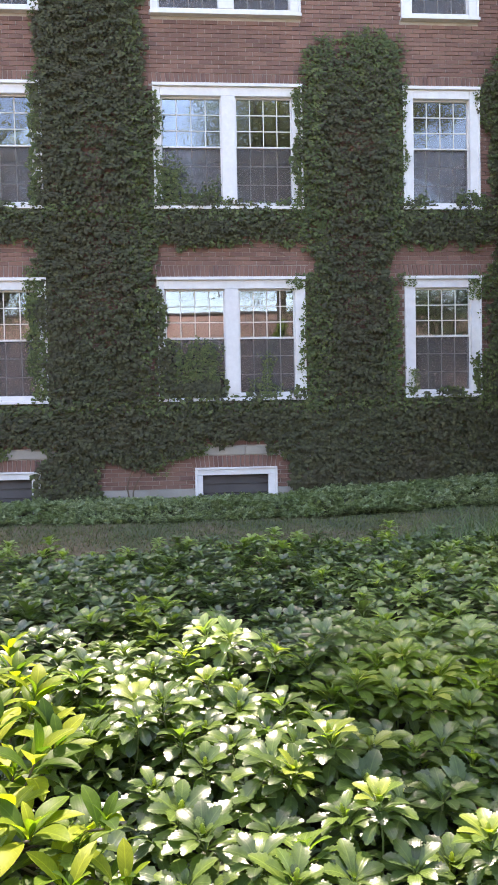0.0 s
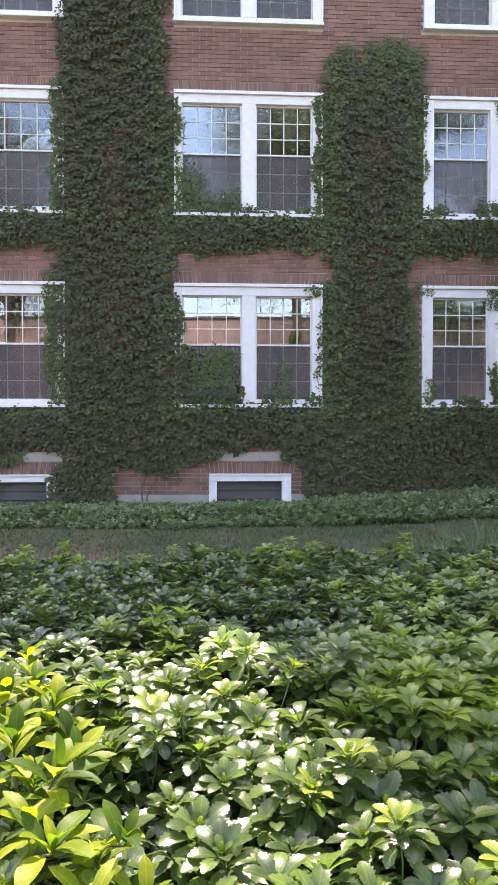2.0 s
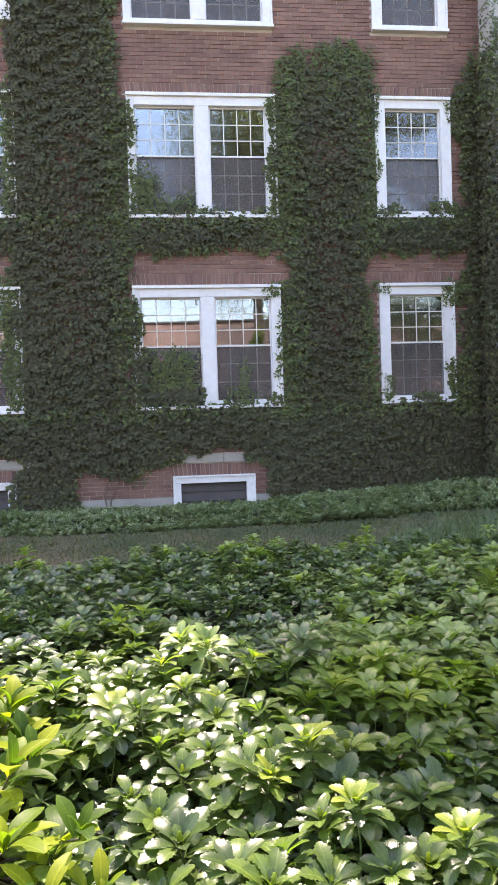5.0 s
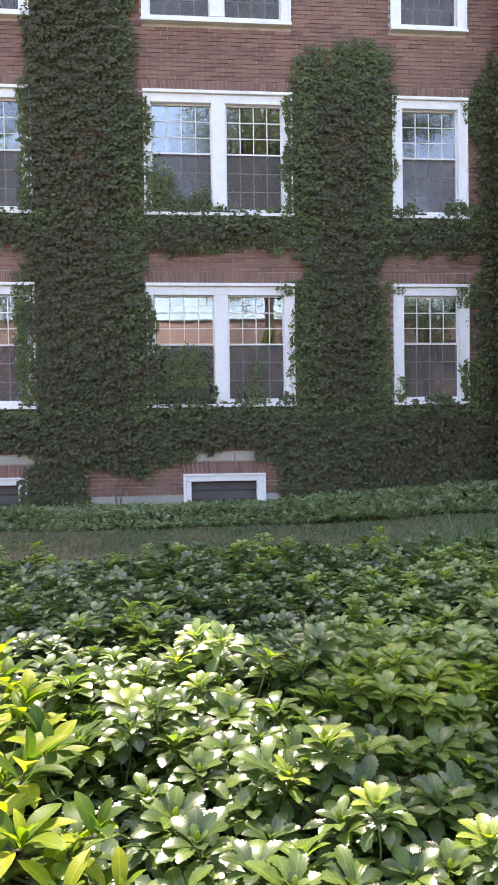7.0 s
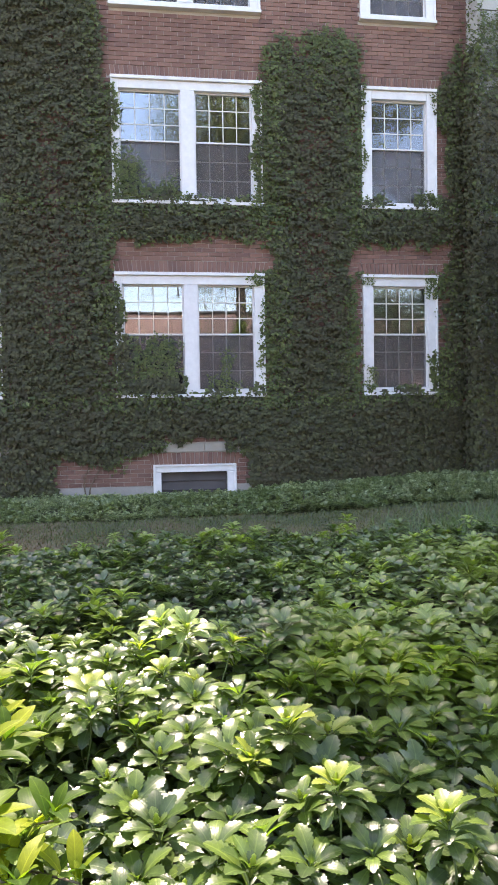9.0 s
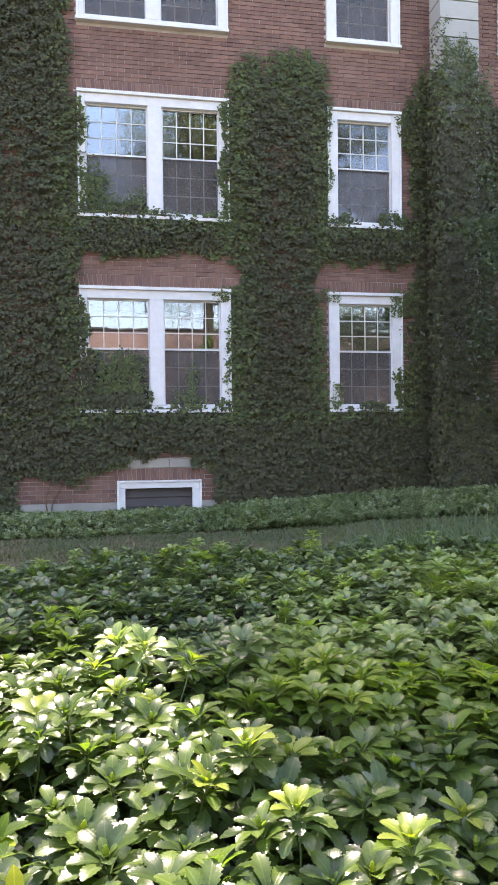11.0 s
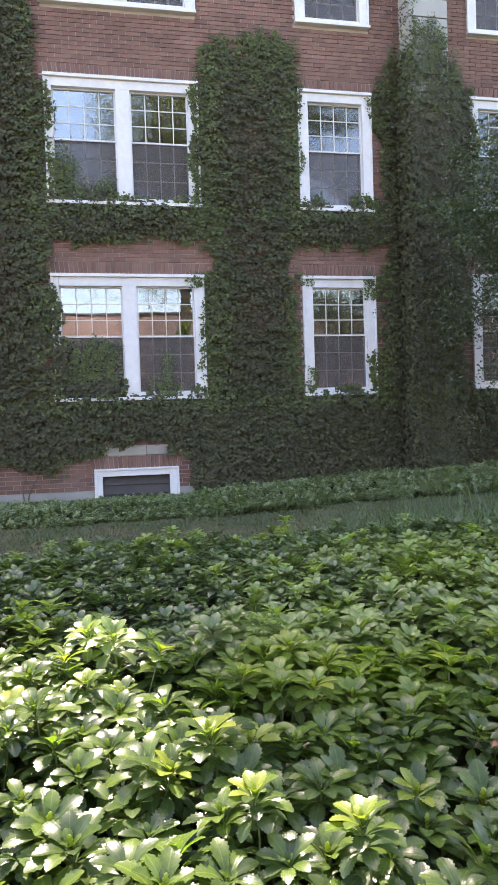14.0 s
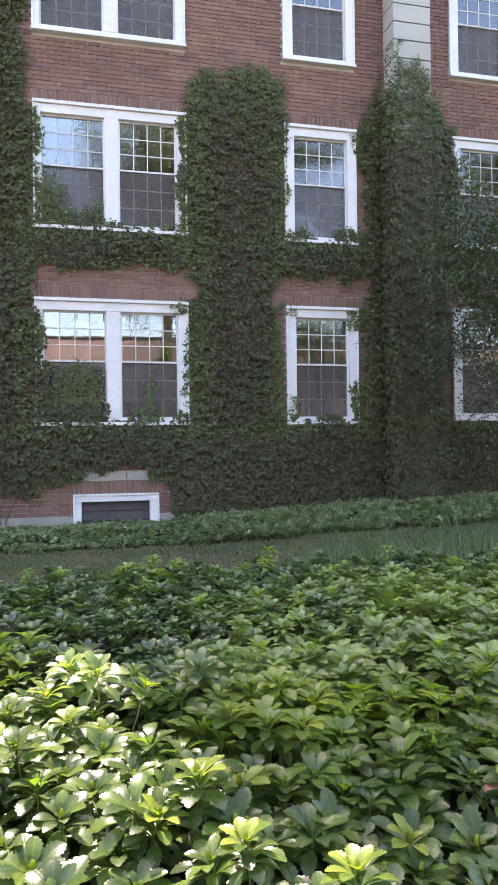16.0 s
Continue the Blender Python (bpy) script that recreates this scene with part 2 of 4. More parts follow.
def glass_material():
    """Coated double glazing: a mirror image over a view of the room."""
    m, n, l, p, out = material("window_glass")
    n.remove(p)
    clear = n.new("ShaderNodeBsdfTransparent")
    clear.inputs[0].default_value = (0.80, 0.83, 0.83, 1)
    gloss = n.new("ShaderNodeBsdfGlossy")
    gloss.inputs["Roughness"].default_value = 0.012
    gloss.inputs["Color"].default_value = (0.93, 0.96, 1.0, 1)
    fres = n.new("ShaderNodeFresnel")
    fres.inputs[0].default_value = 2.35
    wav = n.new("ShaderNodeTexNoise")
    wav.inputs["Scale"].default_value = 1.6
    geo = n.new("ShaderNodeNewGeometry")
    l.new(geo.outputs["Position"], wav.inputs["Vector"])
    b = n.new("ShaderNodeBump")
    b.inputs["Strength"].default_value, b.inputs["Distance"].default_value = 0.04, 0.02
    l.new(wav.outputs["Fac"], b.inputs["Height"])
    l.new(b.outputs[0], gloss.inputs["Normal"])
    s = n.new("ShaderNodeMixShader")
    l.new(fres.outputs[0], s.inputs[0])
    l.new(clear.outputs[0], s.inputs[1])
    l.new(gloss.outputs[0], s.inputs[2])
    l.new(s.outputs[0], out.inputs[0])
    return m


glass_mat = glass_material()


def screen_material():
    """Fine grey insect mesh: half of what is behind it shows."""
    m, n, l, p, out = material("insect_screen")
    p.inputs["Base Color"].default_value, p.inputs["Roughness"].default_value = (0.125, 0.107, 0.100, 1), 0.7
    clear = n.new("ShaderNodeBsdfTransparent")
    s = n.new("ShaderNodeMixShader")
    s.inputs[0].default_value = 0.38
    l.new(clear.outputs[0], s.inputs[1])
    l.new(p.outputs[0], s.inputs[2])
    l.new(s.outputs[0], out.inputs[0])
    return m


screen_mat = screen_material()


# ---- mesh helpers ----
def mesh_of(name, verts, faces, mat, smooth=False):
    """A mesh from arrays; all faces have the same number of corners."""
    verts, faces = np.asarray(verts, np.float32), np.asarray(faces, np.int32)
    me = bpy.data.meshes.new(name)
    k, nf = faces.shape[1], len(faces)
    me.vertices.add(len(verts))
    me.vertices.foreach_set("co", np.ascontiguousarray(verts[:, :3]).ravel())
    me.loops.add(nf * k)
    me.loops.foreach_set("vertex_index", faces.ravel())
    me.polygons.add(nf)
    me.polygons.foreach_set("loop_start", np.arange(0, nf * k, k, dtype=np.int32))
    me.polygons.foreach_set("use_smooth", np.full(nf, smooth))
    me.materials.append(mat)
    if verts.shape[1] == 5:
        uv = me.uv_layers.new(name="blade")
        uv.data.foreach_set("uv", verts[faces.ravel(), 3:].ravel())
    me.update(calc_edges=True)
    me.validate()
    return me


def part(name, bm, mat, parent, label=""):
    me = bpy.data.meshes.new(name)
    bm.to_mesh(me)
    bm.free()
    me.materials.append(mat)
    ob = new(name, me)
    ob.parent = parent
    return tagged(ob, label)


def child(name, me, parent, label=""):
    ob = new(name, me)
    ob.parent = parent
    return tagged(ob, label)


def thing(name, loc, label, category, group="", kind=""):
    ob = new(name)
    ob.location = loc
    ob.empty_display_size = 0.1
    return tagged(ob, label, category, group, kind)


def box(bm, x0, x1, y0, y1, z0, z1, bevel=0.0):
    made = bmesh.ops.create_cube(bm, size=1.0)["verts"]
    for v in made:
        v.co = Vector((x0 + (v.co.x + 0.5) * (x1 - x0), y0 + (v.co.y + 0.5) * (y1 - y0), z0 + (v.co.z + 0.5) * (z1 - z0)))
    if bevel:
        edges = list({e for v in made for e in v.link_edges})
        bmesh.ops.bevel(bm, geom=edges, offset=bevel, segments=2, affect="EDGES", profile=0.6)


def boxes(*rows, bevel=0.0):
    bm = bmesh.new()
    for r in rows:
        box(bm, *r, bevel=bevel)
    return bm


def frames_of(tip, normal):
    """Turns, as rows of 3 x 3, whose first axis is tip and whose third is near normal."""
    t = tip / np.linalg.norm(tip, axis=1, keepdims=True)
    b = np.cross(normal, t)
    b /= np.linalg.norm(b, axis=1, keepdims=True) + 1e-9
    return np.stack([t, b, np.cross(t, b)], 2)


def stamp(tv, tf, pos, turn, size):
    """Copies of a small template, as one set of vertices and faces."""
    tv, tf = np.asarray(tv, float), np.asarray(tf, int)
    v = np.einsum("nij,kj->nki", turn, tv[:, :3]) * np.asarray(size)[:, None, None] + pos[:, None]
    if tv.shape[1] == 5:
        v = np.concatenate([v, np.broadcast_to(tv[None, :, 3:], (len(pos), len(tv), 2))], 2)
        return v.reshape(-1, 5), (tf[None] + (np.arange(len(pos)) * len(tv))[:, None, None]).reshape(-1, tf.shape[1])
    f = tf[None] + (np.arange(len(pos)) * len(tv))[:, None, None]
    return v.reshape(-1, 3), f.reshape(-1, tf.shape[1])


def tube(points, radii, seg=7):
    """A tapered limb along points: vertices and quads."""
    pts = np.asarray(points, float)
    d = np.gradient(pts, axis=0)
    up = np.tile((0.31, 0.22, 0.92), (len(pts), 1)) if abs(d[0, 2]) < abs(d[0, :2]).max() else np.tile((1.0, 0.13, 0.07), (len(pts), 1))
    f = frames_of(d, up)
    a = np.arange(seg) * 2 * np.pi / seg
    ring = np.cos(a)[None, :, None] * f[:, None, :, 1] + np.sin(a)[None, :, None] * f[:, None, :, 2]
    v = pts[:, None] + ring * np.asarray(radii)[:, None, None]
    n, faces = len(pts), []
    for i in range(n - 1):
        for j in range(seg):
            k = (j + 1) % seg
            faces.append((i * seg + j, i * seg + k, (i + 1) * seg + k, (i + 1) * seg + j))
    return v.reshape(-1, 3), np.array(faces)


def merged(pieces):
    vs, fs, n = [], [], 0
    for v, f in pieces:
        vs.append(v)
        fs.append(f + n)
        n += len(v)
    return np.concatenate(vs), np.concatenate(fs)


def leaf_strip(widths, fold=0.18, droop=0.15, width=1.0):
    """A blade along x of length 1: half widths station by station, folded at the rib and drooping to its tip."""
    v, f = [], []
    n = len(widths)
    for i, (s, w) in enumerate(widths):
        z = 0.34 * s * (1 - s) - droop * s * s
        v += [(s, w * width, z + fold * w, s, w), (s, 0, z, s, 0), (s, -w * width, z + fold * w, s, -w)]
        if i:
            a, b = 3 * (i - 1), 3 * i
            f += [(a, b, b + 1, a + 1), (a + 1, b + 1, b + 2, a + 2)]
    return np.array(v), np.array(f)


SPURGE = [(0, 0.022), (0.20, 0.038), (0.38, 0.092), (0.54, 0.160), (0.65, 0.222), (0.672, 0.178), (0.75, 0.244), (0.772, 0.186), (0.845, 0.236), (0.868, 0.162), (0.922, 0.184), (0.94, 0.108), (0.985, 0.086), (1.0, 0.022)]
SPURGE_FAR = [(0, 0.025), (0.38, 0.092), (0.66, 0.236), (0.70, 0.185), (0.84, 0.235), (0.88, 0.165), (0.965, 0.120), (1.0, 0.045)]
OVATE = [(0, 0.014), (0.06, 0.024), (0.16, 0.085), (0.30, 0.165), (0.46, 0.222), (0.62, 0.240), (0.77, 0.212), (0.89, 0.135), (0.96, 0.064), (1.0, 0.008)]
OVAL_FAR = [(0, 0.03), (0.45, 0.26), (1.0, 0.03)]


def ground_z(x, y):
    """The lie of the land: level lawn, rising a little towards the wall and to the east."""
    def s(a, lo, hi):
        t = np.clip((a - lo) / (hi - lo), 0, 1)
        return t * t * (3 - 2 * t)
    x, y = np.asarray(x, float), np.asarray(y, float)
    near = s(y, -9.4, -7.8) * 0.10
    return near + s(x, 1.0, 6.8) * s(y, -4.8, -1.8) * 0.21


# ---- ground ----
gx = np.unique(np.concatenate([[-400, -120, -50, -25, -14], np.arange(-10, 12.01, 0.4), [16, 25, 50, 120, 400]]))
gy = np.unique(np.concatenate([[-400, -150, -80, -45, -25, -16], np.arange(-13, 0.81, 0.3), [5, 20, 60, 150, 400]]))
GX, GY = np.meshgrid(gx, gy)
gv = np.stack([GX, GY, ground_z(GX, GY)], -1).reshape(-1, 3)
w = len(gx)
gf = [(j * w + i, j * w + i + 1, (j + 1) * w + i + 1, (j + 1) * w + i) for j in range(len(gy) - 1) for i in range(w - 1)]
tagged(new("ground", mesh_of("ground", gv, gf, ground_mat, True)), "worn lawn with dry brown patches and bare earth", "lawn", kind="structure")


def bed_edge(x):
    """The far edge of the near planting bed."""
    x = np.asarray(x, float)
    return -4.86 - 0.13 * np.maximum(0, 1.2 - x) - 0.10 * np.maximum(0, x - 1.2)


bx = np.arange(-4.5, 7.51, 0.5)
bed_v, bed_f = [], []
for i, x in enumerate(bx):
    for j in range(12):
        y = -10.1 + (float(bed_edge(x)) + 10.15) * j / 11
        bed_v.append((x, y, float(ground_z(x, y)) + 0.02))
        if i and j:
            a = (i - 1) * 12 + j - 1
            bed_f.append((a, a + 12, a + 13, a + 1))
tagged(new("planting_bed", mesh_of("planting_bed", bed_v, bed_f, soil_mat, True)), "dark mulched soil under the ground cover", "soil", kind="structure")


# ---- facade ----
FLOORS = (0.0, 2.995, 5.985)
DOUBLES = [(-0.54, 1.79)]
SINGLES = [(-3.60, -2.245), (3.41, 4.66), (6.43, 7.67), (9.4, 10.64)]
Z0, Z1 = 1.80, 3.75                       # outer trim of the lowest full storey
X_WEST, X_EAST, EAVE = -9.0, 14.0, 10.45
BASEMENT = [(0.0, 1.29), (-3.70, -2.41)]


def lift(x):
    """The bays past the pier sit a little higher."""
    return 0.055 if x > 6 else 0.0


openings = [(x0, x1, Z0 + f + lift(x0), Z1 + f + lift(x0)) for f in FLOORS for x0, x1 in DOUBLES + SINGLES] + [(x0, x1, 0.10, 0.75) for x0, x1 in BASEMENT]


def slab_around(holes, x0, x1, y0, y1, z0, z1):
    """A wall of boxes round its openings."""
    xs = sorted({x0, x1, *(h[0] for h in holes), *(h[1] for h in holes)})
    zs = sorted({z0, z1, *(h[2] for h in holes), *(h[3] for h in holes)})
    bm = bmesh.new()
    for a, b in zip(zs, zs[1:]):
        run = None
        for c, d in zip(xs, xs[1:]):
            open_here = any(h[0] <= c and d <= h[1] and h[2] <= a and b <= h[3] for h in holes)
            if open_here:
                if run:
                    box(bm, run[0], run[1], y0, y1, a, b)
                run = None
            else:
                run = (run[0], d) if run else (c, d)
        if run:
            box(bm, run[0], run[1], y0, y1, a, b)
    return bm


wall = part("wall_south", slab_around(openings, X_WEST, X_EAST, 0.012, 0.36, -0.3, EAVE), mortar_mat, None)
tagged(wall, "red brick wall with pale mortar, partly covered with ivy", "brick wall", kind="structure")

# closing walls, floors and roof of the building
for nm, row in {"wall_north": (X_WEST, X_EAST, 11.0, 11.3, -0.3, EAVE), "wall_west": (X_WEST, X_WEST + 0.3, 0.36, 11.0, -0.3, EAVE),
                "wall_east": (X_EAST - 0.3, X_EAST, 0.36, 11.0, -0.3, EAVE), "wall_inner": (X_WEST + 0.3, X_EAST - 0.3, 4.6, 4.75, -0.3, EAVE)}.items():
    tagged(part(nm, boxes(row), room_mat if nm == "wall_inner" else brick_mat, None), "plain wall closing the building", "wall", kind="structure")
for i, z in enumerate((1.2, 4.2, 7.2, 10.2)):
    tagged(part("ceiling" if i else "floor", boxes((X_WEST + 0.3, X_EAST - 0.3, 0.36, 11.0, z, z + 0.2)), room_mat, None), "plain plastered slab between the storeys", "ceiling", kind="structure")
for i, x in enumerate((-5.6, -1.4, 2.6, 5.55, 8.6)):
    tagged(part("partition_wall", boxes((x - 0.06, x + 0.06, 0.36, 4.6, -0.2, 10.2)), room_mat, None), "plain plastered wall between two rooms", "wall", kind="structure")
bm = bmesh.new()
rv = [bm.verts.new(p) for p in ((X_WEST - 0.3, -0.30, EAVE), (X_EAST + 0.3, -0.30, EAVE), (X_EAST + 0.3, 5.6, EAVE + 2.6), (X_WEST - 0.3, 5.6, EAVE + 2.6),
                                (X_WEST - 0.3, 11.6, EAVE), (X_EAST + 0.3, 11.6, EAVE))]
for q in ((0, 1, 2, 3), (3, 2, 5, 4), (0, 3, 4), (1, 5, 2), (0, 4, 5, 1)):
    bm.faces.new([rv[i] for i in q])
tagged(part("roof", bm, roof_mat, None), "dark slate pitched roof", "roof", kind="structure")
# unseen wall added above the eaves; its outline shapes the shade on the bed
bm = bmesh.new()
shade_outline = [(-0.76, EAVE), (-0.55, 10.90), (-0.33, 11.15), (-0.17, 11.80), (-0.10, 12.75), (-0.04, 12.92), (0.20, 13.12), (0.28, 13.5), (0.38, 14.4), (X_EAST, 14.4), (X_EAST, EAVE)]
rings = [[bm.verts.new((x, y, z)) for x, z in shade_outline] for y in (-0.02, 0.33)]
bm.faces.new(rings[0][::-1])
bm.faces.new(rings[1])
for a in range(len(shade_outline)):
    b = (a + 1) % len(shade_outline)
    bm.faces.new((rings[0][a], rings[0][b], rings[1][b], rings[1][a]))
tagged(part("unseen_shade_wall", bm, brick_mat, None), "unseen brick wall above the eaves, added to shade part of the bed", "wall", kind="structure")
tagged(part("cornice", boxes((X_WEST - 0.3, X_EAST + 0.3, -0.30, 0.05, EAVE - 0.22, EAVE), (X_WEST - 0.1, X_EAST + 0.1, -0.14, 0.05, EAVE - 0.4, EAVE - 0.225), bevel=0.02), white_mat, None),
       "white painted wooden cornice under the eaves", "cornice", kind="structure")

tagged(part("foundation", slab_around([(a, b, 0.0, 0.42) for a, b in BASEMENT], X_WEST, X_EAST, -0.012, 0.0115, -0.3, 0.42), concrete_mat, None),
       "rough grey concrete foundation band", "foundation", kind="structure")
belt = thing("stone_belt", (0, 0, 0), "weathered pale limestone belt course along the brick wall", "belt course", kind="structure")
bx0 = X_WEST
while bx0 < X_EAST - 0.1:
    bx1 = min(bx0 + 0.98, X_EAST)
    part("stone_block", boxes((bx0 + 0.003, bx1 - 0.003, -0.02, 0.053, 0.945, 1.085), bevel=0.008), stone_mat, belt)
    bx0 = bx1


# ---- windows ----
def light(parent, x0, x1, z0, zm, z1):
    """An upper sash with its glass and bars, and a lower one behind an insect screen."""
    for name, a, b, y, screened in (("upper_sash", zm - 0.02, z1, 0.035, False), ("lower_sash", z0, zm + 0.025, 0.075, True)):
        e = 0.024
        sash = part(name, boxes((x0, x0 + e, y, y + 0.04, a, b), (x1 - e, x1, y, y + 0.04, a, b), (x0 + e, x1 - e, y, y + 0.04, a, a + e), (x0 + e, x1 - e, y, y + 0.04, b - e, b), bevel=0.004), sash_mat, parent)
        gx0, gx1, gz0, gz1 = x0 + e - 0.005, x1 - e + 0.005, a + e - 0.005, b - e + 0.005
        pane = part("pane", boxes((gx0, gx1, y + 0.022, y + 0.026, gz0, gz1)), glass_mat, sash, "window glass mirroring sky and trees")
        pane.visible_shadow = False
        for i in (1, 2, 3):
            c = gx0 + (gx1 - gx0) * i / 4
            part("muntin", boxes((c - 0.008, c + 0.008, y + 0.014, y + 0.0215, gz0, gz1)), muntin_mat, sash)
        for i in (1, 2):
            c = gz0 + (gz1 - gz0) * i / 3
            part("muntin", boxes((gx0, gx1, y + 0.0155, y + 0.0217, c - 0.008, c + 0.008)), muntin_mat, sash)
        if screened:
            part("insect_screen", boxes((x0 + 0.006, x1 - 0.006, 0.050, 0.052, a + 0.01, b - 0.04)), screen_mat, parent, "grey insect screen over the lower sash")
            part("screen_frame", boxes((x0, x0 + 0.018, 0.040, 0.06, a, b - 0.02), (x1 - 0.018, x1, 0.040, 0.06, a, b - 0.02), (x0 + 0.018, x1 - 0.018, 0.040, 0.06, a, a + 0.02), bevel=0.003), sash_mat, parent)


def window(name, x0, x1, f, double):
    z0, z1 = Z0 + f + lift(x0), Z1 + f + lift(x0)
    win = thing(name, ((x0 + x1) / 2, 0, z0), ("wide white double sash window with a thick centre mullion" if double else "white wooden sash window with small panes") + " in the ivy-clad brick wall", "window", kind="structure")
    cx = (x0 + x1) / 2
    gl, gr, gb, gt, gm = x0 + (0.11 if double else 0.168), x1 - 0.157, z0 + 0.115, z1 - 0.185, z0 + 1.0
    y0, y1 = -0.035, 0.12
    rows = [("side_casing", (x0, gl, y0, y1, z0 + 0.05, z1 - 0.05)), ("side_casing", (gr, x1, y0, y1, z0 + 0.05, z1 - 0.05)), ("head_casing", (gl, gr, y0 + 0.004, y1, gt, z1 - 0.05)),
            ("crown_moulding", (x0 - 0.01, x1 + 0.01, y0 - 0.035, y1, z1 - 0.05, z1)), ("sill", (x0 - 0.015, x1 + 0.015, y0 - 0.05, y1, z0, z0 + 0.05)), ("bottom_rail", (gl, gr, y0 + 0.01, y1, z0 + 0.05, gb))]
    for a, b in ((x0 - 0.006, x0 + 0.026), (x1 - 0.026, x1 + 0.006)):
        rows.append(("edge_moulding", (a, b, y0 - 0.018, y0 + 0.03, z0 + 0.052, z1 - 0.052)))
    if double:
        rows.append(("mullion", (cx - 0.11, cx + 0.11, y0 + 0.002, y1, gb, gt)))
    for nm, r in rows:
        ob = part(nm, boxes(r, bevel=0.007), white_mat, win)
        ob.matrix_parent_inverse = win.matrix_basis.inverted()
    lights = [(gl, cx - 0.11), (cx + 0.11, gr)] if double else [(gl, gr)]
    before = set(win.children)
    for a, b in lights:
        light(win, a, b, gb, gm, gt)
    for ob in win.children:
        if ob not in before:
            ob.matrix_parent_inverse = win.matrix_basis.inverted()
    return win


k = 0
for f in FLOORS:
    for x0, x1 in DOUBLES:
        k += 1
        window(f"window_{k}", x0, x1, f, True)
    for x0, x1 in SINGLES:
        k += 1
        window(f"window_{k}", x0, x1, f, False)

for x0, x1 in BASEMENT:
    k += 1
    win = thing(f"window_{k}", (0, 0, 0), "low white-framed basement window closed with dark boards", "basement window", kind="structure")
    for nm, r in (("side_casing", (x0, x0 + 0.115, -0.04, 0.12, 0.0, 0.63)), ("side_casing", (x1 - 0.135, x1, -0.04, 0.12, 0.0, 0.63)), ("head_casing", (x0, x1, -0.04, 0.12, 0.63, 0.72)), ("drip_moulding", (x0 - 0.01, x1 + 0.01, -0.06, 0.12, 0.72, 0.75)), ("edge_moulding", (x0 - 0.01, x0 + 0.028, -0.055, 0.0, 0.0, 0.719)), ("edge_moulding", (x1 - 0.028, x1 + 0.01, -0.055, 0.0, 0.0, 0.719))):
        part(nm, boxes(r, bevel=0.008), white_mat, win)
    for i in range(4):
        bm = boxes((x0 + 0.11, x1 - 0.13, 0.06, 0.085, 0.485 - 0.145 * i, 0.64 - 0.145 * i), bevel=0.004)
        for v in bm.verts:
            v.co.y += 0.028 * (0.5 - (v.co.z - (0.485 - 0.145 * i)) / 0.155) * -1
        part("board", bm, board_mat, win)

# ---- panelled piers ----
def pier(x0, x1):
    p = thing("panelled_pier", (0, 0, 0), "grey panelled pier with horizontal grooves, ivy climbing it", "pier", "piers on the facade", kind="structure")
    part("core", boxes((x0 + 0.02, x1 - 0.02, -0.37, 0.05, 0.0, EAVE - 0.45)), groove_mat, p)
    z = 0.35
    while z < EAVE - 0.5:
        part("panel", boxes((x0, x1, -0.40, 0.05, z + 0.009, min(z + 0.291, EAVE - 0.45)), bevel=0.006), pier_mat, p)
        z += 0.30


pier(5.20, 5.87)
pier(7.98, 8.65)

# ---- ivy ----


def box_in(x, z, x0, x1, z0, z1, soft):
    """1 inside a rectangle, falling to 0 over soft metres outside it."""
    dx = np.maximum(np.maximum(x0 - x, x - x1), 0)
    dz = np.maximum(np.maximum(z0 - z, z - z1), 0)
    return np.clip(1 - np.hypot(dx, dz) / soft, 0, 1)


def fbm(x, z, scale, seed):
    r = np.random.RandomState(seed)
    out = np.zeros_like(x)
    for o in range(4):
        for _ in range(3):
            a, ph = r.uniform(0, 6.28), r.uniform(0, 6.28, 2)
            s = scale * 2.0 ** o
            out += np.sin((x * math.cos(a) + z * math.sin(a)) * s + ph[0]) * np.cos((z * math.cos(a) - x * math.sin(a)) * s * 0.8 + ph[1]) / 1.7 ** o
    return out / 3.0


# (x0, x1, z0, z1, softness, thickness) of the areas the ivy fills
IVY_COLUMNS = [(-2.1, -0.75, 1.0, 9.6, 0.22, 0.22), (2.02, 3.06, 0.35, 6.5, 0.20, 0.2), (2.02, 3.2, 6.4, 6.9, 0.26, 0.16), (2.15, 3.18, 6.8, 7.2, 0.30, 0.12),
    (2.55, 3.14, 7.2, 7.5, 0.30, 0.08), (2.05, 2.25, 6.9, 7.25, 0.16, 0.06), (5.0, 6.15, 0.3, 7.1, 0.25, 0.22), (7.85, 8.9, 0.3, 6.9, 0.25, 0.22), (-4.6, -3.7, 0.3, 9.0, 0.2, 0.2)]
IVY_BANDS = [(-9.0, 2.2, 4.46, 4.78, 0.24, 0.14), (2.0, 9.0, 4.42, 4.78, 0.24, 0.14), (-9.0, 5.2, 1.28, 1.8, 0.15, 0.16), (1.55, 9.5, 0.3, 1.8, 0.15, 0.16),
    (-0.6, 2.0, 4.62, 4.74, 0.13, 0.17)]
IVY_WEST = [(-3.7, -2.1, 1.6, 1.72, 0.14, 0.17), (-2.42, -2.25, 1.8, 3.75, 0.11, 0.07), (-2.42, -2.22, 4.8, 6.7, 0.12, 0.07), (-3.75, -3.52, 1.8, 6.7, 0.1, 0.06)]
